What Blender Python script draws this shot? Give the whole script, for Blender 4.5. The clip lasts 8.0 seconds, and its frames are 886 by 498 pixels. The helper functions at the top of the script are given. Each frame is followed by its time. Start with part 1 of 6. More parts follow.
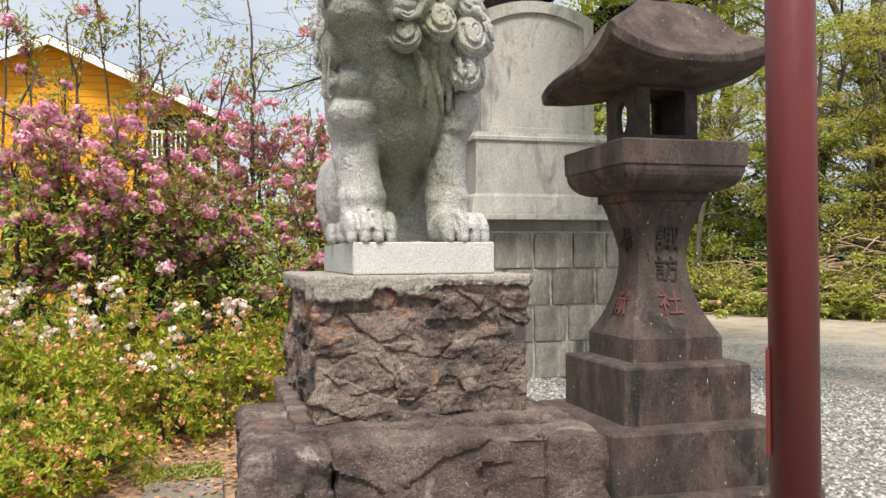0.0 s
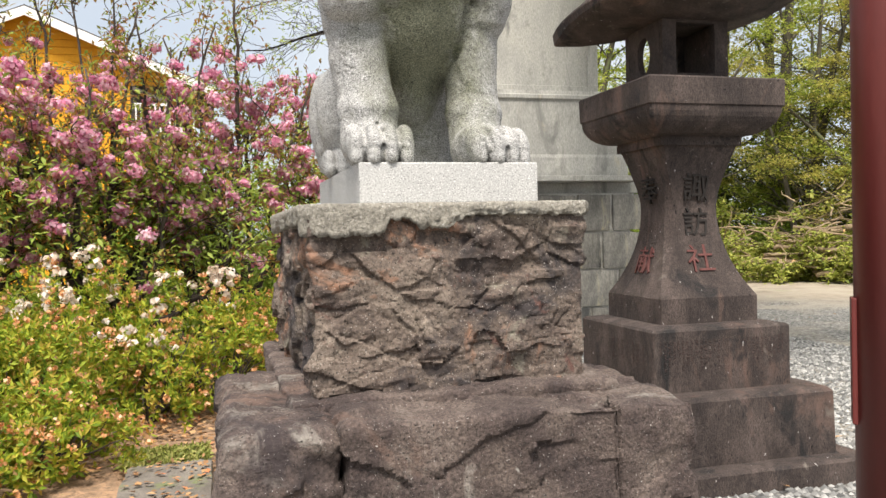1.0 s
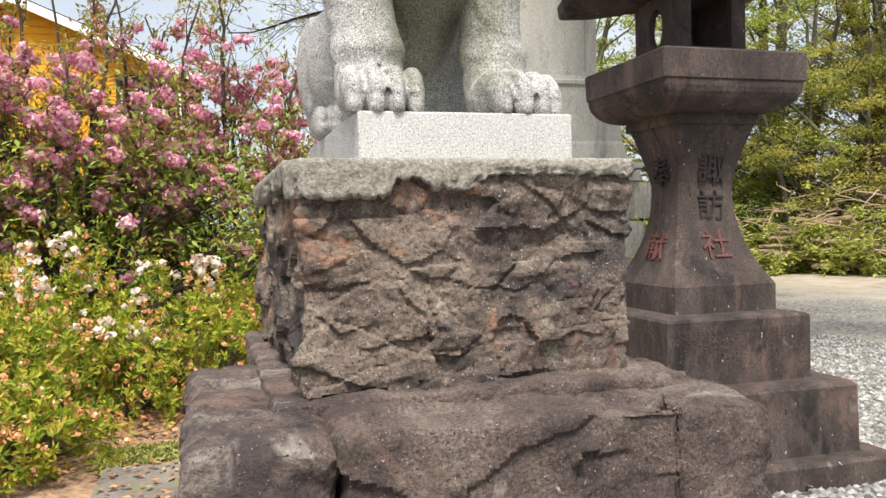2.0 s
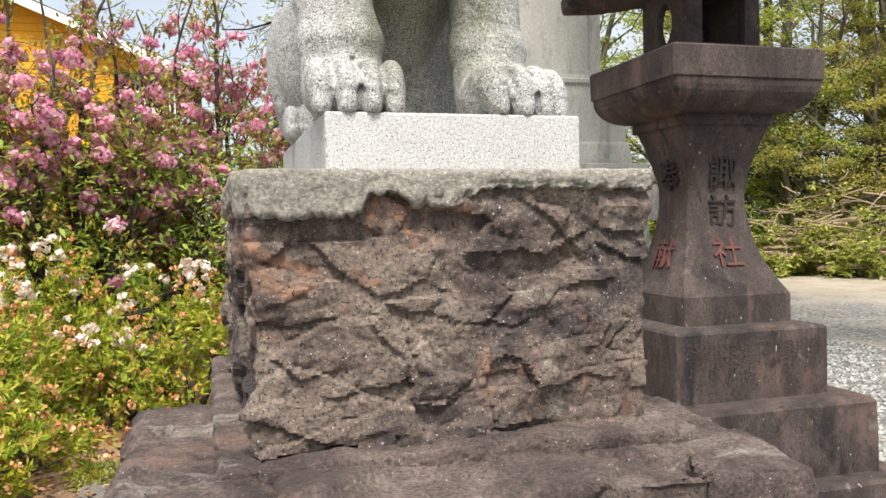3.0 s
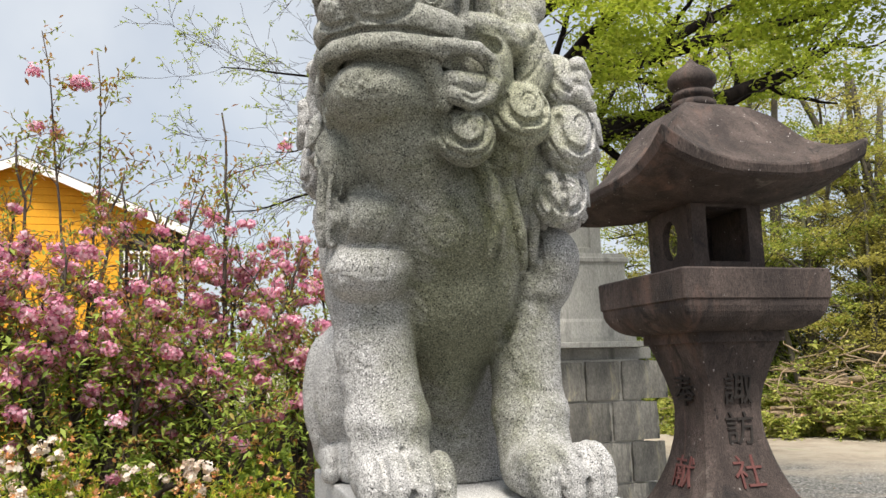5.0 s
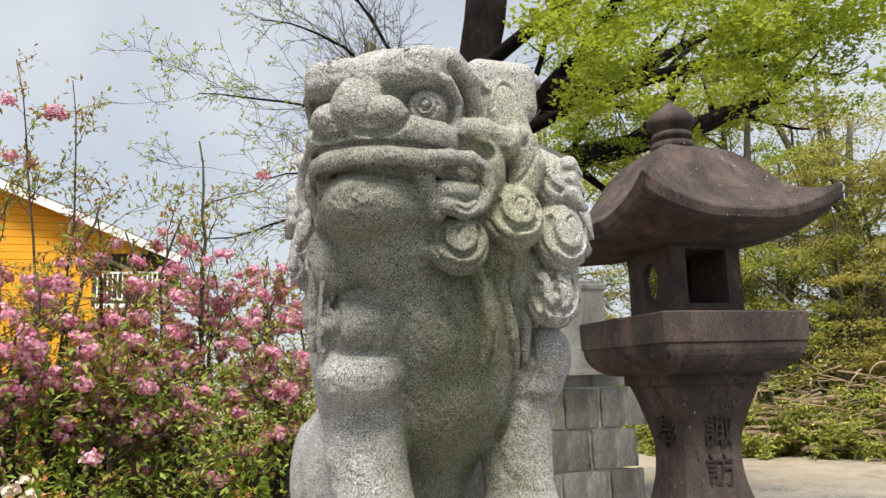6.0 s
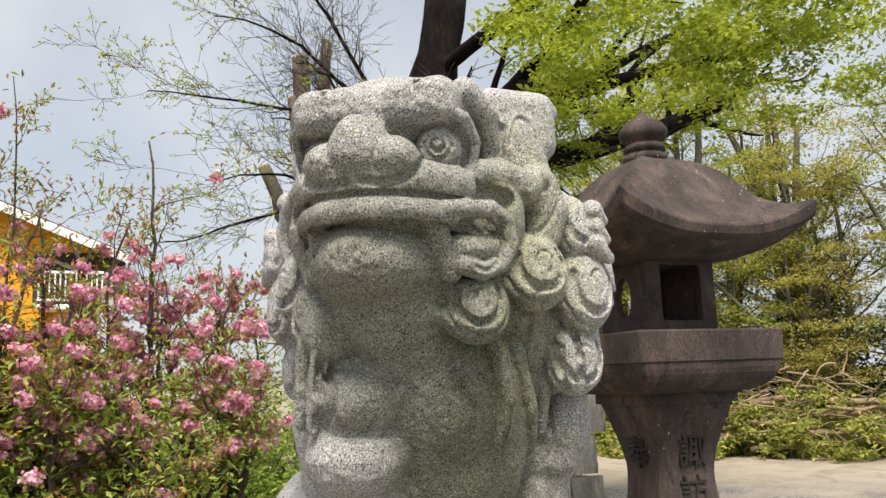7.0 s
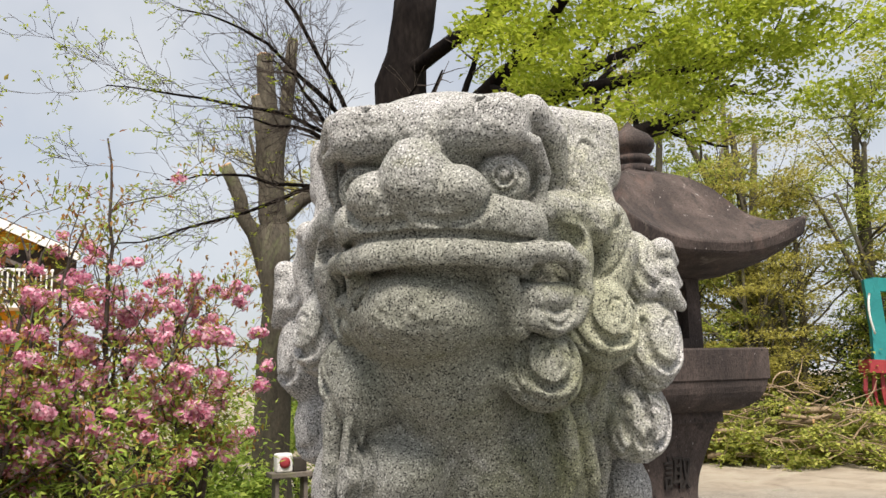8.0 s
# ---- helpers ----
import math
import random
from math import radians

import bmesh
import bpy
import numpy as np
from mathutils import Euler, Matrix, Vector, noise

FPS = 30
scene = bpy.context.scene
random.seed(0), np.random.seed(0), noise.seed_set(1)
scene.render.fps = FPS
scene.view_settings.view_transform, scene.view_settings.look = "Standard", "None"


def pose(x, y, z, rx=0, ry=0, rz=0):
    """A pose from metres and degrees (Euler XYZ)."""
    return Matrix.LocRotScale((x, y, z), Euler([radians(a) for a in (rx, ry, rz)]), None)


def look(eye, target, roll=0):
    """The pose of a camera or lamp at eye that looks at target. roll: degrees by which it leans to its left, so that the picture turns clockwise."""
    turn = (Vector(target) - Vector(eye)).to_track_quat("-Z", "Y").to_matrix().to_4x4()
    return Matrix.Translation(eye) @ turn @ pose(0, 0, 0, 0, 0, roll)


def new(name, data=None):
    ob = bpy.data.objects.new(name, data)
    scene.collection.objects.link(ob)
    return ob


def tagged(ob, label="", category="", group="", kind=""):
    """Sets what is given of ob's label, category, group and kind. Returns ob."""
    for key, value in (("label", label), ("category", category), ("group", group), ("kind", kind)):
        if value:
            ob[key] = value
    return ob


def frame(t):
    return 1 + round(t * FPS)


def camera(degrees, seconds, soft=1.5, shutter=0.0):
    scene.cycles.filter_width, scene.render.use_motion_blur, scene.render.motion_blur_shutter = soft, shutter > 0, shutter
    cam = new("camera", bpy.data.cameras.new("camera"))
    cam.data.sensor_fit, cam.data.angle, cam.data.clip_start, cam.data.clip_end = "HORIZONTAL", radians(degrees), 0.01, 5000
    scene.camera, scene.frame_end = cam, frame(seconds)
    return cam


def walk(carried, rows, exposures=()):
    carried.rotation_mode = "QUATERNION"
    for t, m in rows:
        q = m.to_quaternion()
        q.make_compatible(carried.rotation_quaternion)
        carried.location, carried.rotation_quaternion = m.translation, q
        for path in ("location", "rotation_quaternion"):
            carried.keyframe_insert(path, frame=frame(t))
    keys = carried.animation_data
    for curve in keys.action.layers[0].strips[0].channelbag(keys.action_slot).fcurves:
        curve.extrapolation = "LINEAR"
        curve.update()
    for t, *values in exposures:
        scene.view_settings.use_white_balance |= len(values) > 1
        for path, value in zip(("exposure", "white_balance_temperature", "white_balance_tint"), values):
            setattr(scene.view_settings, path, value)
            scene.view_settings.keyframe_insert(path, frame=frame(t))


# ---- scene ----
cam = camera(58.0, 8.0)
PATH = [
    (0, (-0.554, -2.245, 1.535), (-0.032, -0.314, 1.556), -0.4),
    (0.5, (-0.522, -2.023, 1.476), (0.007, -0.095, 1.468), -0.9),
    (1, (-0.512, -1.735, 1.422), (0.03, 0.19, 1.38), -1.4),
    (1.5, (-0.507, -1.548, 1.406), (0.038, 0.375, 1.332), -1.6),
    (1.7, (-0.501, -1.492, 1.37), (0.065, 0.425, 1.311), -1.4),
    (3, (-0.382, -1.207, 1.406), (0.179, 0.712, 1.344), -1.2),
    (3.5, (-0.408, -1.084, 1.512), (0.158, 0.835, 1.521), -1.4),
    (4, (-0.429, -1.064, 1.63), (0.138, 0.85, 1.752), -1.5),
    (4.5, (-0.435, -1.113, 1.708), (0.131, 0.793, 1.926), -1.6),
    (5, (-0.459, -1.203, 1.798), (0.111, 0.691, 2.096), -1.6),
    (5.2, (-0.466, -1.229, 1.831), (0.109, 0.66, 2.145), -1.6),
    (6.5, (-0.495, -1.147, 2.012), (0.181, 0.706, 2.346), -2.2),
    (7, (-0.508, -1.026, 2.07), (0.23, 0.805, 2.393), -2.2),
    (7.5, (-0.521, -0.925, 2.112), (0.268, 0.884, 2.436), -1.9),
    (8, (-0.557, -0.828, 2.155), (0.278, 0.96, 2.479), -1.7),
]
walk(cam, [(t, look(eye, target, roll)) for t, eye, target, roll in PATH], exposures=[(0.0, 0.55, 6850, 12), (1.5, 0.68, 6800, 11), (3.5, 0.73, 6700, 11), (5.0, 0.49, 6750, 11), (8.0, 0.42, 6950, 13)])

# ---- light ----
world = bpy.data.worlds.new("sky")
scene.world = world
world.use_nodes = True
wn, wl = world.node_tree.nodes, world.node_tree.links
sky = wn.new("ShaderNodeTexSky")
sky.sky_type, sky.sun_disc = "NISHITA", False
SUN_ELEV, SUN_TURN = 60.0, 198.0
sky.sun_elevation, sky.sun_rotation = radians(SUN_ELEV), radians(SUN_TURN)
sky.air_density, sky.dust_density = 1.0, 3.0
cloud = wn.new("ShaderNodeTexNoise")
cloud.inputs["Scale"].default_value, cloud.inputs["Detail"].default_value = 3.0, 5.0
cloud_ramp = wn.new("ShaderNodeValToRGB")
cloud_ramp.color_ramp.elements[0].position, cloud_ramp.color_ramp.elements[0].color = 0.34, (0.52, 0.52, 0.52, 1)
cloud_ramp.color_ramp.elements[1].position, cloud_ramp.color_ramp.elements[1].color = 0.66, (0.95, 0.95, 0.95, 1)
veil = wn.new("ShaderNodeMix")
veil.data_type = "RGBA"
veil.inputs["B"].default_value = (4.9, 5.35, 5.85, 1)
wl.new(cloud.outputs["Fac"], cloud_ramp.inputs["Fac"])
wl.new(cloud_ramp.outputs["Color"], veil.inputs["Factor"])
wl.new(sky.outputs["Color"], veil.inputs["A"])
wl.new(veil.outputs["Result"], wn["Background"].inputs["Color"])
wn["Background"].inputs["Strength"].default_value = 0.115

sun = new("sun", bpy.data.lights.new("sun", "SUN"))
sun.data.energy, sun.data.angle, sun.data.color = 4.6, radians(20.0), (1.0, 0.96, 0.9)
SUN_WAY = Vector((math.sin(radians(SUN_TURN)) * math.cos(radians(SUN_ELEV)), math.cos(radians(SUN_TURN)) * math.cos(radians(SUN_ELEV)), math.sin(radians(SUN_ELEV))))
sun.matrix_world = look(SUN_WAY * 50, (0, 0, 0))


# ---- materials ----
def node_mat(name):
    m = bpy.data.materials.new(name)
    m.use_nodes = True
    return m, m.node_tree.nodes, m.node_tree.links, m.node_tree.nodes["Principled BSDF"]


def ramp_node(nodes, stops):
    r = nodes.new("ShaderNodeValToRGB")
    el = r.color_ramp.elements
    while len(el) < len(stops):
        el.new(0.5)
    for e, (p, c) in zip(el, stops):
        e.position, e.color = p, (*c, 1)
    return r


def noise_node(nodes, links, coord, scale, detail=5.0, rough=0.6, dist=0.0):
    n = nodes.new("ShaderNodeTexNoise")
    n.inputs["Scale"].default_value, n.inputs["Detail"].default_value = scale, detail
    n.inputs["Roughness"].default_value, n.inputs["Distortion"].default_value = rough, dist
    links.new(coord, n.inputs["Vector"])
    return n


def mix_node(nodes, links, fac, a, b, mode="MIX"):
    x = nodes.new("ShaderNodeMix")
    x.data_type, x.blend_type = "RGBA", mode
    for key, v in (("Factor", fac), ("A", a), ("B", b)):
        if isinstance(v, bpy.types.NodeSocket):
            links.new(v, x.inputs[key])
        elif isinstance(v, (int, float)):
            x.inputs[key].default_value = v
        else:
            x.inputs[key].default_value = (*v, 1)
    return x.outputs["Result"]


def surface(name, stops, scale=3.0, fine=60.0, fine_amount=0.35, rough=0.85, bump=0.3, bump_scale=None, metal=0.0, stains=None, per_piece=0.0, speck=None, stretch=None, spec=0.4):
    """A weathered surface: broad colour variation, fine grain, bump, and optional stains (colour, scale, low, high)."""
    m, nodes, links, bsdf = node_mat(name)
    tc = nodes.new("ShaderNodeTexCoord").outputs["Object"]
    if stretch:
        mp = nodes.new("ShaderNodeMapping")
        mp.inputs["Scale"].default_value = stretch
        links.new(tc, mp.inputs["Vector"])
        tc = mp.outputs["Vector"]
    broad = noise_node(nodes, links, tc, scale, 6, 0.65, 0.4)
    col = ramp_node(nodes, stops)
    links.new(broad.outputs["Fac"], col.inputs["Fac"])
    grain = noise_node(nodes, links, tc, fine, 4, 0.7)
    g = ramp_node(nodes, [(0.3, (1 - fine_amount,) * 3), (0.7, (1 + fine_amount * 0.6,) * 3)])
    links.new(grain.outputs["Fac"], g.inputs["Fac"])
    out = mix_node(nodes, links, 1.0, col.outputs["Color"], g.outputs["Color"], "MULTIPLY")
    for color, sscale, lo, hi in stains or ():
        s = noise_node(nodes, links, tc, sscale, 6, 0.7, 0.8)
        sr = ramp_node(nodes, [(lo, (0, 0, 0)), (hi, (1, 1, 1))])
        links.new(s.outputs["Fac"], sr.inputs["Fac"])
        out = mix_node(nodes, links, sr.outputs["Color"], out, color)
    if speck:
        for color, sscale, lo, hi in speck:
            v = noise_node(nodes, links, tc, sscale, 1.5, 0.5)
            sr = ramp_node(nodes, [(lo, (0, 0, 0)), (hi, (1, 1, 1))])
            links.new(v.outputs["Fac"], sr.inputs["Fac"])
            out = mix_node(nodes, links, sr.outputs["Color"], out, color)
    if per_piece:
        info = nodes.new("ShaderNodeObjectInfo")
        pr = ramp_node(nodes, [(0.0, (1 - per_piece,) * 3), (1.0, (1 + per_piece * 0.7,) * 3)])
        links.new(info.outputs["Random"], pr.inputs["Fac"])
        out = mix_node(nodes, links, 1.0, out, pr.outputs["Color"], "MULTIPLY")
    links.new(out, bsdf.inputs["Base Color"])
    rr = nodes.new("ShaderNodeMapRange")
    rr.inputs["To Min"].default_value, rr.inputs["To Max"].default_value = max(rough - 0.12, 0.05), min(rough + 0.1, 1.0)
    links.new(grain.outputs["Fac"], rr.inputs["Value"])
    links.new(rr.outputs["Result"], bsdf.inputs["Roughness"])
    bsdf.inputs["Metallic"].default_value = metal
    bsdf.inputs["Specular IOR Level"].default_value = spec
    if bump:
        bn = noise_node(nodes, links, tc, bump_scale or fine, 6, 0.7)
        b = nodes.new("ShaderNodeBump")
        b.inputs["Strength"].default_value, b.inputs["Distance"].default_value = bump, 0.01
        links.new(bn.outputs["Fac"], b.inputs["Height"])
        links.new(b.outputs["Normal"], bsdf.inputs["Normal"])
    return m


def leafy(name, stops, through_light=0.35, rough=0.6, scale=0.0, wide=None):
    """Leaves or petals: each one takes its own colour; some light passes through."""
    m, nodes, links, bsdf = node_mat(name)
    geo = nodes.new("ShaderNodeNewGeometry")
    col = ramp_node(nodes, stops)
    links.new(geo.outputs["Random Per Island"], col.inputs["Fac"])
    out = col.outputs["Color"]
    if wide:
        tc = nodes.new("ShaderNodeTexCoord").outputs["Object"]
        n = noise_node(nodes, links, tc, wide[1], 3, 0.5)
        r = ramp_node(nodes, [(wide[2], (0, 0, 0)), (wide[3], (1, 1, 1))])
        links.new(n.outputs["Fac"], r.inputs["Fac"])
        out = mix_node(nodes, links, r.outputs["Color"], out, wide[0])
    links.new(out, bsdf.inputs["Base Color"])
    bsdf.inputs["Roughness"].default_value = rough
    bsdf.inputs["Specular IOR Level"].default_value = 0.3
    tr = nodes.new("ShaderNodeBsdfTranslucent")
    links.new(out, tr.inputs["Color"])
    mixs = nodes.new("ShaderNodeMixShader")
    mixs.inputs["Fac"].default_value = through_light
    links.new(bsdf.outputs["BSDF"], mixs.inputs[1])
    links.new(tr.outputs["BSDF"], mixs.inputs[2])
    links.new(mixs.outputs["Shader"], nodes["Material Output"].inputs["Surface"])
    return m


GRANITE = surface("granite_new", [(0.3, (0.41, 0.41, 0.405)), (0.7, (0.53, 0.53, 0.515))], 4, 220, 0.30, 0.8, 0.25, 260,
                  speck=[((0.12, 0.12, 0.12), 360, 0.60, 0.65), ((0.80, 0.80, 0.78), 320, 0.60, 0.68)])
CONCRETE_CAP = surface("cap_mortar", [(0.3, (0.28, 0.26, 0.22)), (0.7, (0.48, 0.45, 0.385))], 9, 140, 0.5, 0.95, 1.0, 150,
                       stains=[((0.16, 0.15, 0.13), 9, 0.55, 0.72)], speck=[((0.6, 0.58, 0.54), 210, 0.66, 0.72)])
ROCK = surface("rough_rock", [(0.25, (0.050, 0.037, 0.033)), (0.40, (0.115, 0.086, 0.073)), (0.54, (0.205, 0.160, 0.130)), (0.72, (0.36, 0.30, 0.24))], 4.5, 130, 0.6, 0.92, 0.9, 120,
               stains=[((0.36, 0.20, 0.13), 4.0, 0.56, 0.64), ((0.30, 0.28, 0.22), 6, 0.57, 0.66), ((0.050, 0.042, 0.042), 3.4, 0.50, 0.60), ((0.15, 0.075, 0.06), 9, 0.58, 0.66)],
               speck=[((0.58, 0.53, 0.48), 300, 0.68, 0.74), ((0.03, 0.025, 0.022), 200, 0.62, 0.70)])
PLINTH = surface("plinth_rock", [(0.28, (0.030, 0.022, 0.022)), (0.45, (0.090, 0.066, 0.060)), (0.58, (0.17, 0.130, 0.112)), (0.75, (0.32, 0.27, 0.235))], 6, 150, 0.7, 0.9, 1.0, 130,
                 stains=[((0.36, 0.33, 0.29), 5, 0.58, 0.70), ((0.19, 0.125, 0.10), 3.6, 0.58, 0.70), ((0.055, 0.042, 0.042), 3, 0.55, 0.64), ((0.45, 0.43, 0.39), 11, 0.68, 0.74)], speck=[((0.50, 0.47, 0.44), 260, 0.70, 0.76), ((0.03, 0.025, 0.022), 190, 0.64, 0.72)])
LANTERN = surface("lantern_stone", [(0.25, (0.026, 0.020, 0.019)), (0.5, (0.070, 0.053, 0.047)), (0.75, (0.150, 0.114, 0.100))], 5, 130, 0.6, 0.88, 1.0, 110,
                  stains=[((0.17, 0.105, 0.082), 2.2, 0.56, 0.72), ((0.020, 0.018, 0.018), 4.0, 0.56, 0.66), ((0.19, 0.165, 0.14), 7.0, 0.62, 0.74)], speck=[((0.45, 0.42, 0.40), 60, 0.74, 0.77), ((0.015, 0.012, 0.012), 70, 0.70, 0.74)], stretch=(1, 1, 0.45))
INK_RED = surface("carved_red", [(0.3, (0.10, 0.030, 0.028)), (0.7, (0.15, 0.065, 0.058))], 20, 120, 0.3, 0.9, 0.3)
INK_WORN = surface("worn_writing", [(0.3, (0.045, 0.030, 0.027)), (0.7, (0.085, 0.055, 0.048))], 20, 120, 0.3, 0.9, 0.3)
INK_DARK = surface("carved_dark", [(0.3, (0.018, 0.015, 0.014)), (0.7, (0.04, 0.034, 0.03))], 20, 120, 0.3, 0.9, 0.3)
MONUMENT = surface("monument_stone", [(0.25, (0.22, 0.22, 0.205)), (0.5, (0.34, 0.335, 0.31)), (0.75, (0.46, 0.445, 0.40))], 1.6, 90, 0.35, 0.9, 0.4, 90,
                   stains=[((0.16, 0.16, 0.15), 2.4, 0.55, 0.68), ((0.20, 0.20, 0.18), 9.0, 0.58, 0.72), ((0.50, 0.43, 0.30), 2.0, 0.62, 0.76)], stretch=(1, 1, 0.3))
BLOCKS = surface("wall_block_stone", [(0.25, (0.13, 0.125, 0.115)), (0.5, (0.26, 0.245, 0.215)), (0.75, (0.48, 0.45, 0.38))], 2.5, 60, 0.4, 0.92, 0.8, 35,
                 stains=[((0.07, 0.07, 0.066), 2.6, 0.50, 0.62), ((0.42, 0.38, 0.27), 5.0, 0.60, 0.72)], per_piece=0.3, stretch=(1, 1, 0.4))
MORTAR = surface("joint_mortar", [(0.3, (0.30, 0.285, 0.25)), (0.7, (0.52, 0.50, 0.45))], 4, 80, 0.3, 0.95, 0.4)
POLE_RED = surface("red_brown_paint", [(0.3, (0.120, 0.021, 0.018)), (0.7, (0.155, 0.028, 0.024))], 2.0, 50, 0.1, 0.42, 0.08, 30, stains=[((0.11, 0.02, 0.018), 3, 0.6, 0.8)], stretch=(1, 1, 0.3), spec=0.5)
PATH_MAT = surface("old_concrete", [(0.3, (0.115, 0.10, 0.085)), (0.7, (0.22, 0.195, 0.165))], 2.5, 90, 0.4, 0.95, 0.5, 70, stains=[((0.14, 0.16, 0.07), 2.0, 0.55, 0.66), ((0.34, 0.25, 0.18), 1.5, 0.6, 0.72)])
BARK = surface("dark_bark", [(0.3, (0.045, 0.036, 0.030)), (0.7, (0.11, 0.09, 0.078))], 6, 40, 0.5, 0.95, 1.0, 25, stretch=(1, 1, 0.3), spec=0.15)
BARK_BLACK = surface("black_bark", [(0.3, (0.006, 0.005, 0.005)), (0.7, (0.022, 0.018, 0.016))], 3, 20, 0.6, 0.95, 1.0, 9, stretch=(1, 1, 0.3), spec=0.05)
BARK_GREY = surface("grey_mossy_bark", [(0.3, (0.050, 0.043, 0.032)), (0.7, (0.13, 0.115, 0.085))], 3, 30, 0.5, 0.95, 1.0, 20, stains=[((0.15, 0.17, 0.08), 2, 0.55, 0.7)], stretch=(1, 1, 0.4))
DRY_WOOD = surface("dry_sticks", [(0.3, (0.20, 0.14, 0.085)), (0.7, (0.38, 0.29, 0.18))], 3, 30, 0.4, 0.95, 0.6, 20, stretch=(1, 1, 0.4))
CUT_WOOD = surface("fresh_cut_wood", [(0.3, (0.48, 0.27, 0.12)), (0.7, (0.62, 0.40, 0.20))], 9, 60, 0.2, 0.8, 0.2)
PETAL = leafy("cherry_petals", [(0.0, (0.55, 0.16, 0.29)), (0.3, (0.77, 0.33, 0.48)), (0.65, (0.87, 0.51, 0.63)), (1.0, (0.93, 0.73, 0.80))], 0.45, 0.6)
CHERRY_LEAF = leafy("young_bronze_leaves", [(0.0, (0.30, 0.13, 0.05)), (0.35, (0.36, 0.21, 0.06)), (0.6, (0.27, 0.31, 0.06)), (1.0, (0.32, 0.42, 0.08))], 0.45)
GREEN_LEAF = leafy("green_leaves", [(0.0, (0.14, 0.23, 0.04)), (0.5, (0.29, 0.40, 0.07)), (1.0, (0.46, 0.54, 0.12))], 0.5)
AZALEA_LEAF = leafy("azalea_leaves", [(0.0, (0.10, 0.18, 0.02)), (0.35, (0.26, 0.36, 0.035)), (0.75, (0.46, 0.48, 0.05)), (1.0, (0.50, 0.34, 0.07))], 0.45,
                    wide=((0.48, 0.23, 0.07), 4.5, 0.60, 0.72))
AZALEA_PETAL = leafy("faded_azalea_petals", [(0.0, (0.62, 0.25, 0.09)), (0.6, (0.74, 0.40, 0.19)), (1.0, (0.82, 0.58, 0.38))], 0.35)
WHITE_PETAL = leafy("white_azalea_petals", [(0.0, (0.78, 0.62, 0.50)), (1.0, (0.84, 0.80, 0.74))], 0.3)
LIME_LEAF = leafy("spring_lime_leaves", [(0.0, (0.19, 0.25, 0.02)), (0.5, (0.31, 0.39, 0.035)), (1.0, (0.46, 0.51, 0.07))], 0.5)
WOOD_LEAF = leafy("woodland_leaves", [(0.0, (0.12, 0.17, 0.03)), (0.5, (0.30, 0.36, 0.06)), (1.0, (0.50, 0.50, 0.12))], 0.55)
OLIVE_LEAF = leafy("olive_spring_leaves", [(0.0, (0.21, 0.19, 0.045)), (0.5, (0.38, 0.35, 0.08)), (1.0, (0.52, 0.48, 0.13))], 0.55)
HEAP_LEAF = leafy("wilting_leaves", [(0.0, (0.14, 0.18, 0.035)), (0.5, (0.34, 0.38, 0.07)), (1.0, (0.52, 0.50, 0.14))], 0.42)
DARK_LEAF = leafy("dark_evergreen_leaves", [(0.0, (0.03, 0.055, 0.015)), (0.6, (0.07, 0.12, 0.03)), (1.0, (0.14, 0.19, 0.045))], 0.35)
DEAD_LEAF = leafy("fallen_leaves", [(0.0, (0.20, 0.10, 0.045)), (0.5, (0.34, 0.19, 0.09)), (0.85, (0.45, 0.28, 0.14)), (1.0, (0.50, 0.14, 0.05))], 0.1, 0.8)
GRASS_MAT = leafy("grass_blades", [(0.0, (0.12, 0.14, 0.03)), (0.6, (0.24, 0.26, 0.06)), (1.0, (0.38, 0.34, 0.12))], 0.3)
YELLOW_WALL = surface("yellow_siding", [(0.3, (0.66, 0.30, 0.012)), (0.7, (0.74, 0.36, 0.018))], 0.6, 20, 0.12, 0.75, 0.15, 10)
WHITE_PAINT = surface("white_paint", [(0.3, (0.72, 0.72, 0.70)), (0.7, (0.82, 0.82, 0.80))], 1.5, 30, 0.1, 0.6, 0.05)
ROOF_DARK = surface("dark_roofing", [(0.3, (0.05, 0.05, 0.055)), (0.7, (0.09, 0.09, 0.095))], 2, 25, 0.3, 0.8, 0.3)
ROOF_BROWN = surface("brown_roofing", [(0.3, (0.10, 0.085, 0.075)), (0.7, (0.17, 0.14, 0.12))], 2, 25, 0.3, 0.8, 0.3)
DARK_INSIDE = surface("shadowy_wood", [(0.3, (0.03, 0.025, 0.02)), (0.7, (0.06, 0.05, 0.04))], 4, 40, 0.3, 0.9, 0.2)
TEAL = surface("teal_paint", [(0.3, (0.012, 0.20, 0.21)), (0.7, (0.02, 0.28, 0.28))], 2, 30, 0.15, 0.5, 0.1)
RED_PAINT = surface("red_machine_paint", [(0.3, (0.28, 0.03, 0.04)), (0.7, (0.38, 0.05, 0.06))], 2, 30, 0.2, 0.5, 0.1)
STEEL = surface("dull_steel", [(0.3, (0.32, 0.32, 0.32)), (0.7, (0.5, 0.5, 0.5))], 5, 60, 0.2, 0.4, 0.1, metal=1.0)
DRAIN = surface("rusty_ring", [(0.3, (0.16, 0.12, 0.09)), (0.7, (0.26, 0.21, 0.17))], 30, 200, 0.3, 0.7, 0.3)


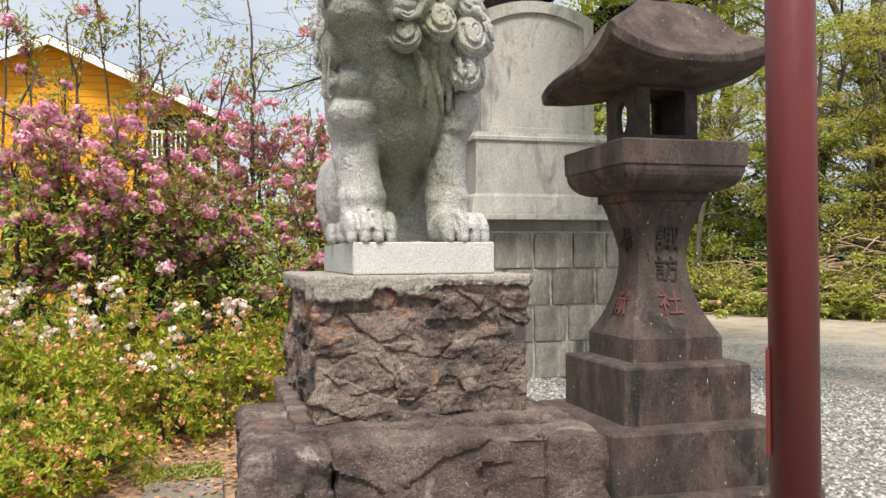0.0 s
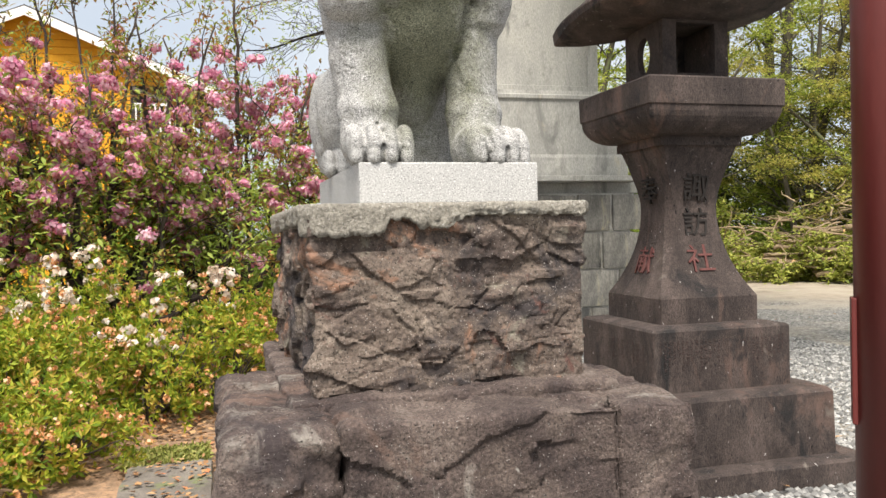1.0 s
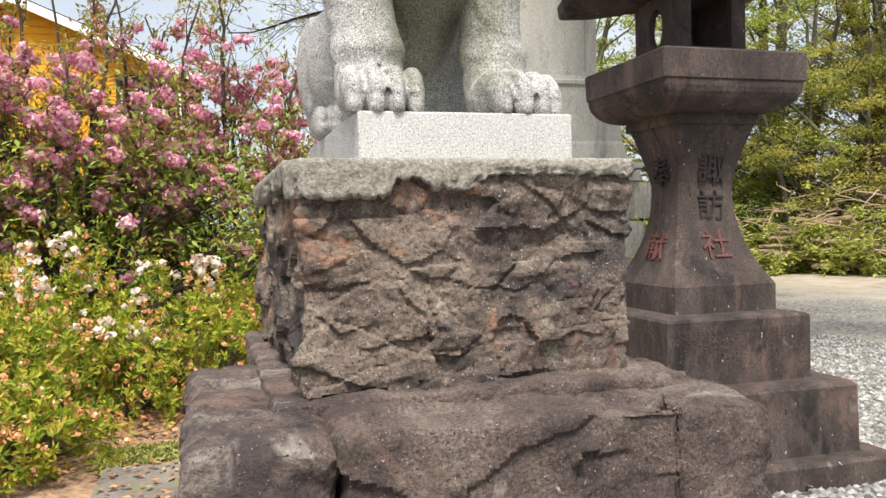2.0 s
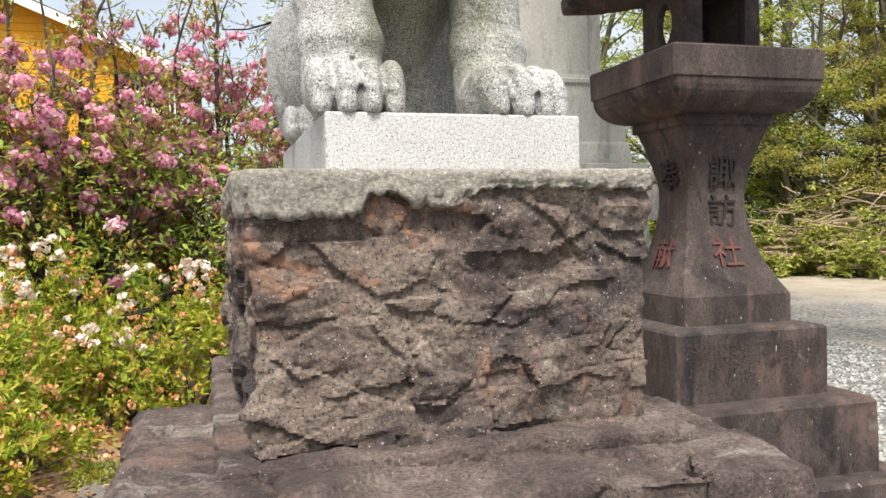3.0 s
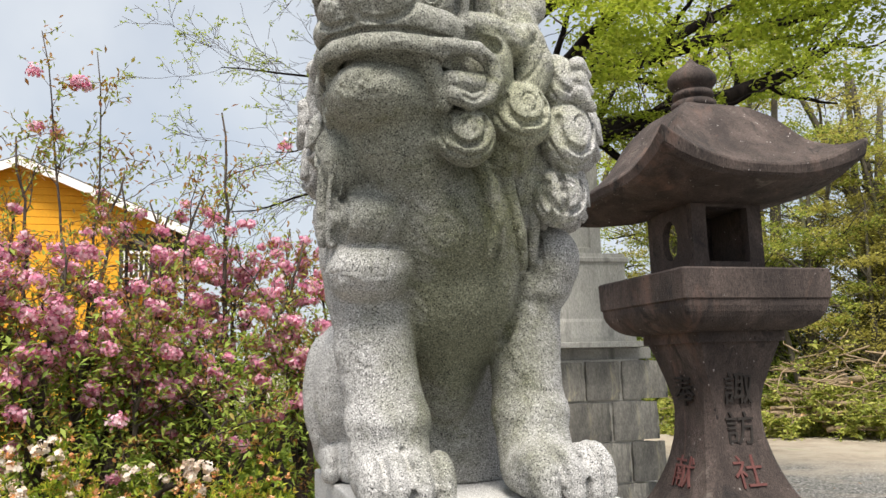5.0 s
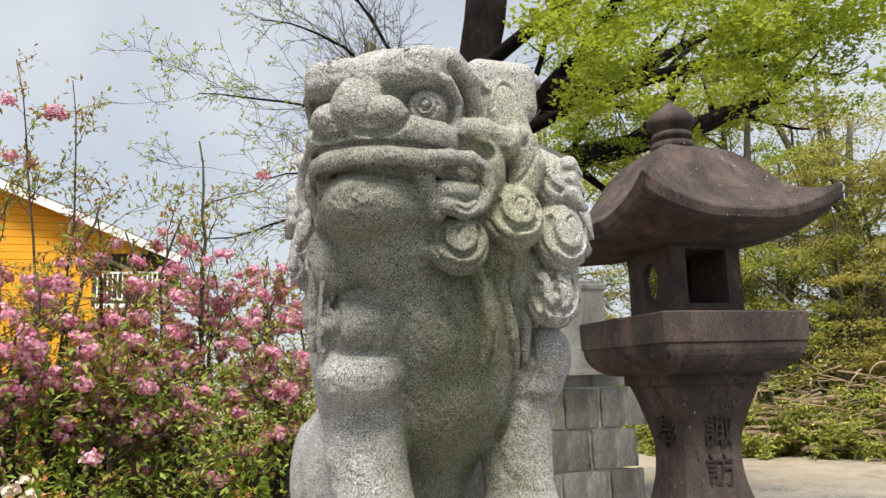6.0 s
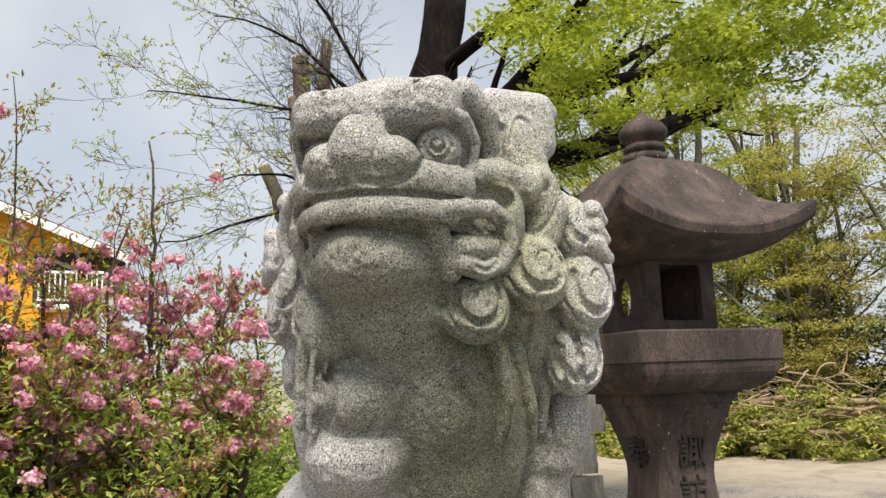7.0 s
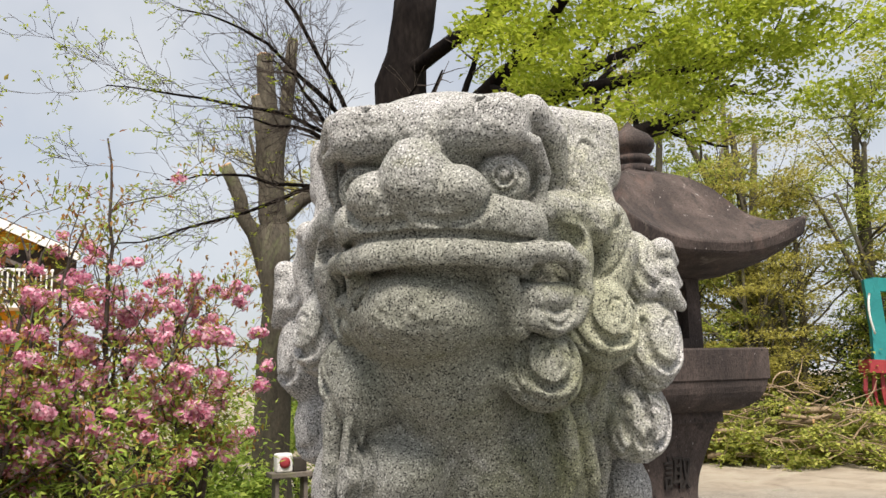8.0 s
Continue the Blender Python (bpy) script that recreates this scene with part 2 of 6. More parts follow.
# ---- building helpers ----
def tri_mesh(name, verts, tris, smooth=False):
    """A mesh from numpy arrays of places and triangles."""
    verts, tris = np.asarray(verts, np.float32), np.asarray(tris, np.int32)
    me = bpy.data.meshes.new(name)
    me.vertices.add(len(verts))
    me.vertices.foreach_set("co", verts.ravel())
    k = tris.shape[1]
    me.loops.add(tris.size)
    me.loops.foreach_set("vertex_index", tris.ravel())
    me.polygons.add(len(tris))
    me.polygons.foreach_set("loop_start", np.arange(0, tris.size, k, dtype=np.int32))
    me.update(calc_edges=True)
    me.validate()
    if smooth:
        me.polygons.foreach_set("use_smooth", np.ones(len(me.polygons), bool))
    return me


def base_empty(name, x, y, z, label, category, group="", turn=0.0):
    e = new(name)
    e.matrix_basis = pose(x, y, z, 0, 0, turn)
    return tagged(e, label, category, group)


def part(name, data, material, parent=None, label=""):
    """One mesh object under a thing or part; data is a bmesh or a mesh."""
    if isinstance(data, bmesh.types.BMesh):
        me = bpy.data.meshes.new(name)
        data.to_mesh(me)
        data.free()
    else:
        me = data
    if material and not me.materials:
        me.materials.append(material)
    ob = new(name, me)
    ob.parent = parent
    return tagged(ob, label)


def block(x0, y0, z0, x1, y1, z1, bevel=0.0, segs=2):
    bm = bmesh.new()
    bmesh.ops.create_cube(bm, size=1.0)
    for v in bm.verts:
        v.co = Vector(((x0 + x1) / 2 + v.co.x * (x1 - x0), (y0 + y1) / 2 + v.co.y * (y1 - y0), (z0 + z1) / 2 + v.co.z * (z1 - z0)))
    if bevel:
        bmesh.ops.bevel(bm, geom=bm.edges[:], offset=bevel, segments=segs, affect="EDGES", profile=0.6)
    return bm


def hash3(ix, iy, iz, seed):
    h = (ix * 374761393 + iy * 668265263 + iz * 2147483647 + seed * 974634777) & 0xFFFFFFFF
    h = ((h ^ (h >> 13)) * 1274126177) & 0xFFFFFFFF
    return ((h ^ (h >> 16)) & 0xFFFF) / 32767.5 - 1.0


def vnoise(p, scale, seed=0):
    """Smooth value noise, -1 to 1, at an array of places."""
    q = np.asarray(p, float) * scale
    i = np.floor(q).astype(np.int64)
    f = q - i
    f = f * f * f * (f * (f * 6 - 15) + 10)
    total = 0.0
    for dx in (0, 1):
        for dy in (0, 1):
            for dz in (0, 1):
                w = (f[..., 0] if dx else 1 - f[..., 0]) * (f[..., 1] if dy else 1 - f[..., 1]) * (f[..., 2] if dz else 1 - f[..., 2])
                total = total + w * hash3(i[..., 0] + dx, i[..., 1] + dy, i[..., 2] + dz, seed)
    return total


def fbm(p, scale, octaves=4, seed=0, ridged=False):
    out, amp = 0.0, 0.5
    for o in range(octaves):
        n = vnoise(p, scale * 2.03**o, seed + o * 17)
        out = out + amp * ((1 - 2 * np.abs(n)) if ridged else n)
        amp *= 0.5
    return out


def tubes(name, runs, sides=6, smooth=True):
    """One mesh of many tapered tubes; each run is (places, radii)."""
    V, F, at = [], [], 0
    ring = np.arange(sides) * 2 * math.pi / sides
    cs, sn = np.cos(ring)[:, None], np.sin(ring)[:, None]
    for pts, rad in runs:
        pts = np.asarray(pts, float)
        n = len(pts)
        tang = np.gradient(pts, axis=0)
        tang /= np.linalg.norm(tang, axis=1)[:, None] + 1e-9
        up = np.array([0.0, 0.0, 1.0]) if abs(tang[0][2]) < 0.9 else np.array([1.0, 0.0, 0.0])
        u = np.cross(tang, up)
        u /= np.linalg.norm(u, axis=1)[:, None] + 1e-9
        w = np.cross(tang, u)
        for k in range(n):
            V.append(pts[k] + rad[k] * (cs * u[k] + sn * w[k]))
        a = at + np.arange(n - 1)[:, None] * sides + np.arange(sides)[None]
        b = at + np.arange(n - 1)[:, None] * sides + (np.arange(sides)[None] + 1) % sides
        F.append(np.stack([a, b, b + sides, a + sides], -1).reshape(-1, 4))
        for first in (at, at + (n - 1) * sides):
            idx = first + np.arange(sides)
            for j in range(1, sides - 2, 2):
                F.append(np.array([[idx[0], idx[j], idx[j + 1], idx[j + 2]]]))
        at += n * sides
    return tri_mesh(name, np.concatenate(V), np.concatenate(F), smooth)


def leaves(name, P, D, N, L, W, fold=0.25):
    """One mesh of many small folded leaves: base, axis, normal, length and width of each."""
    D = D / (np.linalg.norm(D, axis=1)[:, None] + 1e-9)
    S = np.cross(D, N)
    S /= np.linalg.norm(S, axis=1)[:, None] + 1e-9
    U = np.cross(S, D)
    L, W = L[:, None], W[:, None]
    a = P
    l = P + D * L * 0.45 + S * W * 0.5 + U * W * fold
    t = P + D * L
    r = P + D * L * 0.45 - S * W * 0.5 + U * W * fold
    V = np.stack([a, l, t, r], 1).reshape(-1, 3)
    k = np.arange(len(P))[:, None] * 4
    F = np.concatenate([k + np.array([[0, 2, 1]]), k + np.array([[0, 3, 2]])], 0)
    return tri_mesh(name, V, F)


def rand_dirs(rng, n):
    d = rng.normal(size=(n, 3))
    return d / np.linalg.norm(d, axis=1)[:, None]


def branch_run(rng, start, way, length, r0, r1, steps, wander, lift):
    """A wandering tapered branch: places and radii."""
    p, d = np.array(start, float), np.array(way, float) / np.linalg.norm(way)
    pts = [p.copy()]
    for _ in range(steps):
        d = d + rng.normal(size=3) * wander + np.array([0, 0, lift])
        d /= np.linalg.norm(d)
        p = p + d * length / steps
        pts.append(p.copy())
    return np.array(pts), np.linspace(r0, r1, steps + 1)


def sprout(rng, run, count, lo, hi, length, spread, ratio, steps, wander, lift, end=0.25):
    """Child branches along a run."""
    pts, rad = run
    out = []
    n = len(pts)
    for k in range(count):
        f = rng.uniform(lo, hi) * (n - 1)
        i = min(int(f), n - 2)
        p = pts[i] + (pts[i + 1] - pts[i]) * (f - i)
        t = pts[i + 1] - pts[i]
        t = t / np.linalg.norm(t)
        side = rand_dirs(rng, 1)[0]
        side -= t * (side @ t)
        side /= np.linalg.norm(side) + 1e-9
        a = spread * rng.uniform(0.7, 1.2)
        d = t * math.cos(a) + side * math.sin(a)
        r = rad[i] * ratio * rng.uniform(0.7, 1.0)
        out.append(branch_run(rng, p, d, length * rng.uniform(0.6, 1.25), r, r * end, steps, wander, lift))
    return out


# ---- ground ----
def ground_sheet():
    """One sheet, fine near the shrine and coarse towards the horizon, with slight swells."""
    def axis():
        near = np.arange(-8, 26.01, 0.25)
        far = np.array([40, 70, 130, 300, 700, 1500.0])
        return np.concatenate([-far[::-1], [-20, -13], near, far])
    xs, ys = axis(), axis()
    X, Y = np.meshgrid(xs, ys, indexing="ij")
    P = np.stack([X, Y, np.zeros_like(X)], -1)
    Z = 0.02 * vnoise(P, 0.7, 3) + 0.008 * vnoise(P, 2.5, 5) - 0.028
    V = np.stack([X, Y, Z], -1).reshape(-1, 3)
    n, m = len(xs), len(ys)
    a = (np.arange(n - 1)[:, None] * m + np.arange(m - 1)[None]).ravel()
    F = np.stack([a, a + m, a + m + 1, a + 1], -1)
    return tri_mesh("ground", V, F, True)


def ground_material():
    """Gravel court; trodden earth and thin grass past it; leaf mould under the shrubs."""
    m, nodes, links, bsdf = node_mat("gravel_court")
    tc = nodes.new("ShaderNodeTexCoord").outputs["Object"]
    sep = nodes.new("ShaderNodeSeparateXYZ")
    links.new(tc, sep.inputs["Vector"])
    stones = nodes.new("ShaderNodeTexVoronoi")
    stones.inputs["Scale"].default_value = 34.0
    links.new(tc, stones.inputs["Vector"])
    sc = ramp_node(nodes, [(0.0, (0.08, 0.08, 0.078)), (0.35, (0.18, 0.18, 0.172)), (0.7, (0.27, 0.265, 0.25)), (1.0, (0.43, 0.42, 0.40))])
    pick = nodes.new("ShaderNodeSeparateColor")
    links.new(stones.outputs["Color"], pick.inputs["Color"])
    links.new(pick.outputs["Red"], sc.inputs["Fac"])
    gap = ramp_node(nodes, [(0.25, (1, 1, 1)), (0.75, (0.35, 0.34, 0.32))])
    links.new(stones.outputs["Distance"], gap.inputs["Fac"])
    gravel = mix_node(nodes, links, 1.0, sc.outputs["Color"], gap.outputs["Color"], "MULTIPLY")
    dust = noise_node(nodes, links, tc, 0.55, 6, 0.6, 0.5)
    dr = ramp_node(nodes, [(0.45, (0, 0, 0)), (0.7, (0.75, 0.75, 0.75))])
    links.new(dust.outputs["Fac"], dr.inputs["Fac"])
    gravel = mix_node(nodes, links, dr.outputs["Color"], gravel, (0.33, 0.29, 0.23))
    soil_n = noise_node(nodes, links, tc, 1.3, 7, 0.65, 0.6)
    soil = ramp_node(nodes, [(0.3, (0.20, 0.16, 0.12)), (0.5, (0.31, 0.265, 0.205)), (0.62, (0.34, 0.30, 0.235)), (0.75, (0.16, 0.19, 0.07))])
    links.new(soil_n.outputs["Fac"], soil.inputs["Fac"])
    wob = noise_node(nodes, links, tc, 0.35, 5, 0.6)
    def band(axis, lo, hi, spread):
        ad = nodes.new("ShaderNodeMath")
        ad.operation = "MULTIPLY_ADD"
        links.new(wob.outputs["Fac"], ad.inputs[0])
        ad.inputs[1].default_value = spread
        links.new(axis, ad.inputs[2])
        mr = nodes.new("ShaderNodeMapRange")
        mr.inputs["From Min"].default_value, mr.inputs["From Max"].default_value = lo + spread / 2, hi + spread / 2
        links.new(ad.outputs[0], mr.inputs["Value"])
        return mr.outputs["Result"]
    reach = nodes.new("ShaderNodeMath")
    reach.operation = "ADD"
    links.new(sep.outputs["X"], reach.inputs[0])
    links.new(sep.outputs["Y"], reach.inputs[1])
    out = mix_node(nodes, links, band(reach.outputs[0], 19.5, 22.5, 5.0), gravel, soil.outputs["Color"])
    mould_n = noise_node(nodes, links, tc, 9.0, 6, 0.7, 1.0)
    mould = ramp_node(nodes, [(0.3, (0.10, 0.065, 0.04)), (0.5, (0.24, 0.155, 0.095)), (0.62, (0.36, 0.22, 0.13)), (0.75, (0.14, 0.16, 0.05))])
    links.new(mould_n.outputs["Fac"], mould.inputs["Fac"])
    left = nodes.new("ShaderNodeMath")
    left.operation = "MULTIPLY"
    links.new(sep.outputs["X"], left.inputs[0])
    left.inputs[1].default_value = -1.0
    both = nodes.new("ShaderNodeMath")
    both.operation = "MULTIPLY"
    links.new(band(left.outputs[0], -1.2, -0.9, 0.5), both.inputs[0])
    links.new(band(sep.outputs["Y"], 0.9, 1.8, 0.8), both.inputs[1])
    mould_mask = both.outputs[0]
    out = mix_node(nodes, links, mould_mask, out, mould.outputs["Color"])
    links.new(out, bsdf.inputs["Base Color"])
    bsdf.inputs["Roughness"].default_value = 0.95
    b = nodes.new("ShaderNodeBump")
    b.inputs["Strength"].default_value, b.inputs["Distance"].default_value, b.invert = 0.9, 0.012, True
    links.new(stones.outputs["Distance"], b.inputs["Height"])
    links.new(b.outputs["Normal"], bsdf.inputs["Normal"])
    return m


tagged(part("ground", ground_sheet(), ground_material()), "grey gravel court with dry earth and leaf litter at its edges", "ground", kind="structure")


# ---- rough stone blocks ----
def flakes(P, count, lo, hi, seed, stretch=(1, 1, 1), tilt=0.5):
    """Broken-rock facets: each place takes the tilted plane of the nearest flake; returns relief and distance to the flake's edge."""
    rng = np.random.default_rng(seed)
    S = rng.uniform(lo, hi, (count, 3))
    off = rng.normal(size=count)
    ti = rng.normal(size=(count, 3)) * tilt
    st = np.array(stretch)
    rel, edge = np.zeros(len(P)), np.zeros(len(P))
    Q, T = (P * st).astype(np.float32), (S * st).astype(np.float32)
    T2 = (T * T).sum(1)
    for k in range(0, len(P), 20000):
        q = P[k : k + 20000]
        d = T2[None] - 2 * Q[k : k + 20000] @ T.T
        near = np.argpartition(d, 1, axis=1)[:, :2]
        dd = np.linalg.norm((q[:, None] - S[near]) * st, axis=2)
        first = np.where(dd[:, 0] <= dd[:, 1], near[:, 0], near[:, 1])
        rel[k : k + 20000] = off[first] + ((q - S[first]) * ti[first]).sum(1) * 10
        edge[k : k + 20000] = np.abs(dd[:, 0] - dd[:, 1])
    return rel, edge


def rough_block(x0, y0, z0, x1, y1, z1, step, depth, seed, corner=0.03, big=5.0, sides="FLRBT", fade_top=0.0, slab_steps=0.0, flake=None):
    """A quarried block: every face a fine grid, pushed in and out by broken-rock relief."""
    def count(a, b):
        return max(2, int(round((b - a) / step)))
    nx, ny, nz = count(x0, x1), count(y0, y1), count(z0, z1)
    V, F, at = [], [], 0
    fx, fy, fz = np.linspace(x0, x1, nx + 1), np.linspace(y0, y1, ny + 1), np.linspace(z0, z1, nz + 1)
    def grid(A, B, make, flip):
        nonlocal at
        U, W = np.meshgrid(A, B, indexing="ij")
        V.append(make(U, W).reshape(-1, 3))
        n, m = len(A), len(B)
        a = (at + np.arange(n - 1)[:, None] * m + np.arange(m - 1)[None]).ravel()
        q = np.stack([a, a + m, a + m + 1, a + 1], -1)
        F.append(q[:, ::-1] if flip else q)
        at += n * m
    if "F" in sides:
        grid(fx, fz, lambda U, W: np.stack([U, np.full_like(U, y0), W], -1), False)
    if "B" in sides:
        grid(fx, fz, lambda U, W: np.stack([U, np.full_like(U, y1), W], -1), True)
    if "L" in sides:
        grid(fy, fz, lambda U, W: np.stack([np.full_like(U, x0), U, W], -1), True)
    if "R" in sides:
        grid(fy, fz, lambda U, W: np.stack([np.full_like(U, x1), U, W], -1), False)
    if "T" in sides:
        grid(fx, fy, lambda U, W: np.stack([U, W, np.full_like(U, z1)], -1), False)
    P = np.concatenate(V)
    lo, hi = np.array([x0, y0, z0]), np.array([x1, y1, z1])
    c = np.clip(P, lo + corner, np.minimum(hi - corner, [9, 9, hi[2] - corner]))
    c[:, 2] = np.where(P[:, 2] < z0 + 1e-6, P[:, 2], c[:, 2])
    d = P - c
    ln = np.linalg.norm(d, axis=1)[:, None]
    nrm = d / np.maximum(ln, 1e-9)
    P = c + nrm * np.minimum(ln, corner)
    warp = np.stack([fbm(P, 7, 3, seed + 51), fbm(P, 7, 3, seed + 52), fbm(P, 7, 3, seed + 53)], -1) * 0.035
    q = P + warp
    rel = 0.70 * fbm(q, big, 4, seed) + 0.42 * fbm(q * [1, 1, 1.7], big * 1.9, 5, seed + 7, True) - 0.22
    if slab_steps:
        s = fbm(q, big * 0.8, 3, seed + 90) * 4
        rel = rel + slab_steps * (np.floor(s) + np.clip((s - np.floor(s)) * 6, 0, 1)) * 0.25
    if flake:
        big_n, small_n, share = flake
        f1, e1 = flakes(q, big_n, lo, hi, seed + 200, (1, 1, 1.3), 0.7)
        f2, e2 = flakes(q, small_n, lo, hi, seed + 201, (1, 1, 1.7), 0.9)
        crack = np.exp(-(e1 / 0.005) ** 2) * 0.16 + np.exp(-(e2 / 0.004) ** 2) * 0.05
        rel = rel * (1 - 0.3 * share) + share * (0.17 * f1 + 0.17 * f2) - share * crack * 0.5
    rel = rel + 0.05 * vnoise(P, 90, seed + 3) + 0.05 * vnoise(P, 48, seed + 4) + 0.04 * vnoise(P, 170, seed + 5)
    w = np.ones(len(P))
    if fade_top:
        w = np.clip((z1 - P[:, 2]) / fade_top, 0.12, 1.0)
    P = P + nrm * (rel * depth * w)[:, None]
    me = tri_mesh("rock", P, np.concatenate(F), True)
    bm = bmesh.new()
    bm.from_mesh(me)
    bmesh.ops.remove_doubles(bm, verts=bm.verts[:], dist=0.0012)
    for e in bm.edges:
        if len(e.link_faces) == 2 and e.calc_face_angle(0.0) > 0.62:
            e.smooth = False
    bpy.data.meshes.remove(me)
    return bm


ped = base_empty("statue_pedestal", 0, 0.35, 0, "rough-hewn brown stone pedestal with a crumbling mortar cap, on gravel", "pedestal")


def local(bm, ob):
    """Moves a mesh built in the world into the frame of the thing that it belongs to."""
    bmesh.ops.transform(bm, matrix=ob.matrix_basis.inverted(), verts=bm.verts[:])
    return bm


def broken_cap():
    """A mortar cap whose front skirt hangs down unevenly over the rock."""
    x0, x1, y0, y1, z1 = -0.352, 0.302, -0.105, 0.80, 1.486
    loop, n = [], 160
    per = [(x0, y1), (x0, y0 + 0.05), (x0 + 0.03, y0), (x1 - 0.02, y0), (x1, y0 + 0.03), (x1, y1)]
    for (ax, ay), (bx, by) in zip(per, per[1:] + per[:1]):
        k = max(2, int(math.hypot(bx - ax, by - ay) / 0.004))
        loop += [(ax + (bx - ax) * i / k, ay + (by - ay) * i / k) for i in range(k)]
    L = np.array([(x, y, 1.4) for x, y in loop])
    front = np.interp(L[:, 0], (-0.36, -0.20, -0.185, -0.165, -0.125, -0.105, -0.095, -0.045, -0.02, 0.02, 0.10, 0.30), (0.050, 0.054, 0.048, 0.020, 0.020, 0.038, 0.044, 0.040, 0.026, 0.016, 0.013, 0.015))
    side_hang = 0.030 + 0.014 * fbm(L, 9, 3, 5)
    hang = np.where(L[:, 1] < -0.05, front, side_hang) + 0.004 * vnoise(L, 60, 9) + 0.004 * vnoise(L, 150, 12) + 0.003 * vnoise(L, 320, 14)
    hang = np.clip(hang, 0.008, 0.08)
    cen = np.array([(x0 + x1) / 2, (y0 + y1) / 2, 0])
    out = L - cen
    out[:, 2] = 0
    out /= np.linalg.norm(out, axis=1)[:, None]
    rings = []
    for inset, dz in ((0.30, 0.0), (0.05, 0.0), (0.005, 0.0), (0.001, -0.003), (0.0, -0.010)):
        r = L - out * inset
        r[:, 2] = z1 + dz + (0.0012 * vnoise(L * 60, 1, 2) if inset < 0.2 else 0)
        rings.append(r)
    for f in (0.2, 0.4, 0.6, 0.8, 1.0):
        r = L + out * (0.004 * vnoise(L + f, 45, 3) + 0.003 * vnoise(L + f * 0.7, 150, 4) - 0.004 * f)[:, None]
        r[:, 2] = z1 - 0.014 - (hang - 0.0) * f
        rings.append(r)
    r = L - out * 0.035
    r[:, 2] = z1 - 0.016 - hang * 0.95
    rings.append(r)
    V = np.concatenate(rings)
    m = len(L)
    F = []
    for k in range(len(rings) - 1):
        a = k * m + np.arange(m)
        b = k * m + (np.arange(m) + 1) % m
        F.append(np.stack([a, b, b + m, a + m], -1)[:, ::-1])
    me = tri_mesh("cap", V, np.concatenate(F), True)
    bm = bmesh.new()
    bm.from_mesh(me)
    bpy.data.meshes.remove(me)
    bm.verts.ensure_lookup_table()
    bm.faces.new([bm.verts[i] for i in range(m)])
    bmesh.ops.recalc_face_normals(bm, faces=bm.faces[:])
    return bm


part("rock_block", local(rough_block(-0.335, -0.088, 1.06, 0.285, 0.78, 1.462, 0.0042, 0.034, 11, 0.012, 4.2, "FLRB", 0.02, 0.0, (190, 1300, 0.75)), ped), ROCK, ped, "brown broken-faced rock")
part("mortar_cap", local(broken_cap(), ped), CONCRETE_CAP, ped, "crumbling grey mortar cap")
part("mortar_fillet", local(rough_block(-0.385, -0.15, 1.03, 0.335, 0.83, 1.094, 0.008, 0.016, 21, 0.012, 9.0, "FLRBT", 0, 0, (90, 500, 0.4)), ped), PLINTH, ped, "mortar bed")
part("corner_stone", local(rough_block(-0.525, -0.30, -0.05, -0.294, 0.40, 1.078, 0.0075, 0.030, 31, 0.040, 3.4, "FLRBT", 0, 0, (60, 500, 0.7)), ped), PLINTH, ped)
part("middle_stone", local(rough_block(-0.300, -0.305, -0.05, 0.262, 1.0, 1.074, 0.0075, 0.026, 43, 0.010, 3.4, "FLRBT", 0, 0, (110, 900, 0.75)), ped), PLINTH, ped)
part("corner_stone", local(rough_block(0.256, -0.297, -0.05, 0.435, 1.0, 1.070, 0.0075, 0.028, 51, 0.016, 3.4, "FLRBT", 0, 0, (60, 500, 0.7)), ped), PLINTH, ped)

slab = tagged(part("granite_slab", block(-0.21, 0.0, 1.4872, 0.21, 0.70, 1.58, 0.004), GRANITE), "pale speckled new granite slab under the guardian statue", "statue base")


def ring_mesh(R, r, n=24, k=8):
    a = np.linspace(0, 2 * math.pi, n + 1)
    return tubes("ring", [(np.stack([R * np.cos(a), R * np.sin(a), 0 * a], -1), np.full(n + 1, r))], k)


ring = part("drain_ring", ring_mesh(0.016, 0.0022), DRAIN)
ring.matrix_basis = pose(0.0, 0.085, 1.5815)
tagged(ring, "small rusty ring set in the granite slab", "ring")


# ---- stone lantern ----
LX, LY = 2.27, 2.69
lantern = base_empty("stone_lantern", LX, LY, 0, "tall dark weathered stone lantern on stepped square bases", "stone lantern")


def loft(rings, smooth=False, close=True):
    """A solid lofted through rings of equal count."""
    m = len(rings[0])
    V = np.concatenate([np.array(r, float) for r in rings])
    F = []
    for k in range(len(rings) - 1):
        a = k * m + np.arange(m)
        b = k * m + (np.arange(m) + 1) % m
        F.append(np.stack([a, b, b + m, a + m], -1))
    bm = bmesh.new()
    vs = [bm.verts.new(v) for v in V]
    for q in np.concatenate(F):
        bm.faces.new([vs[i] for i in q])
    if close:
        bm.faces.new(vs[:m][::-1])
        bm.faces.new(vs[-m:])
    bmesh.ops.recalc_face_normals(bm, faces=bm.faces[:])
    if smooth:
        for f in bm.faces:
            f.smooth = True
    return bm


def square_ring(h, z, chamfer=0.02, n=8):
    """A square of half width h with cut corners, n pieces a side."""
    c = h - chamfer
    pts = []
    for (ax, ay), (bx, by) in (((-c, -h), (c, -h)), ((h, -c), (h, c)), ((c, h), (-c, h)), ((-h, c), (-h, -c))):
        pts += [(ax + (bx - ax) * i / n, ay + (by - ay) * i / n, z) for i in range(n + 1)]
    return pts


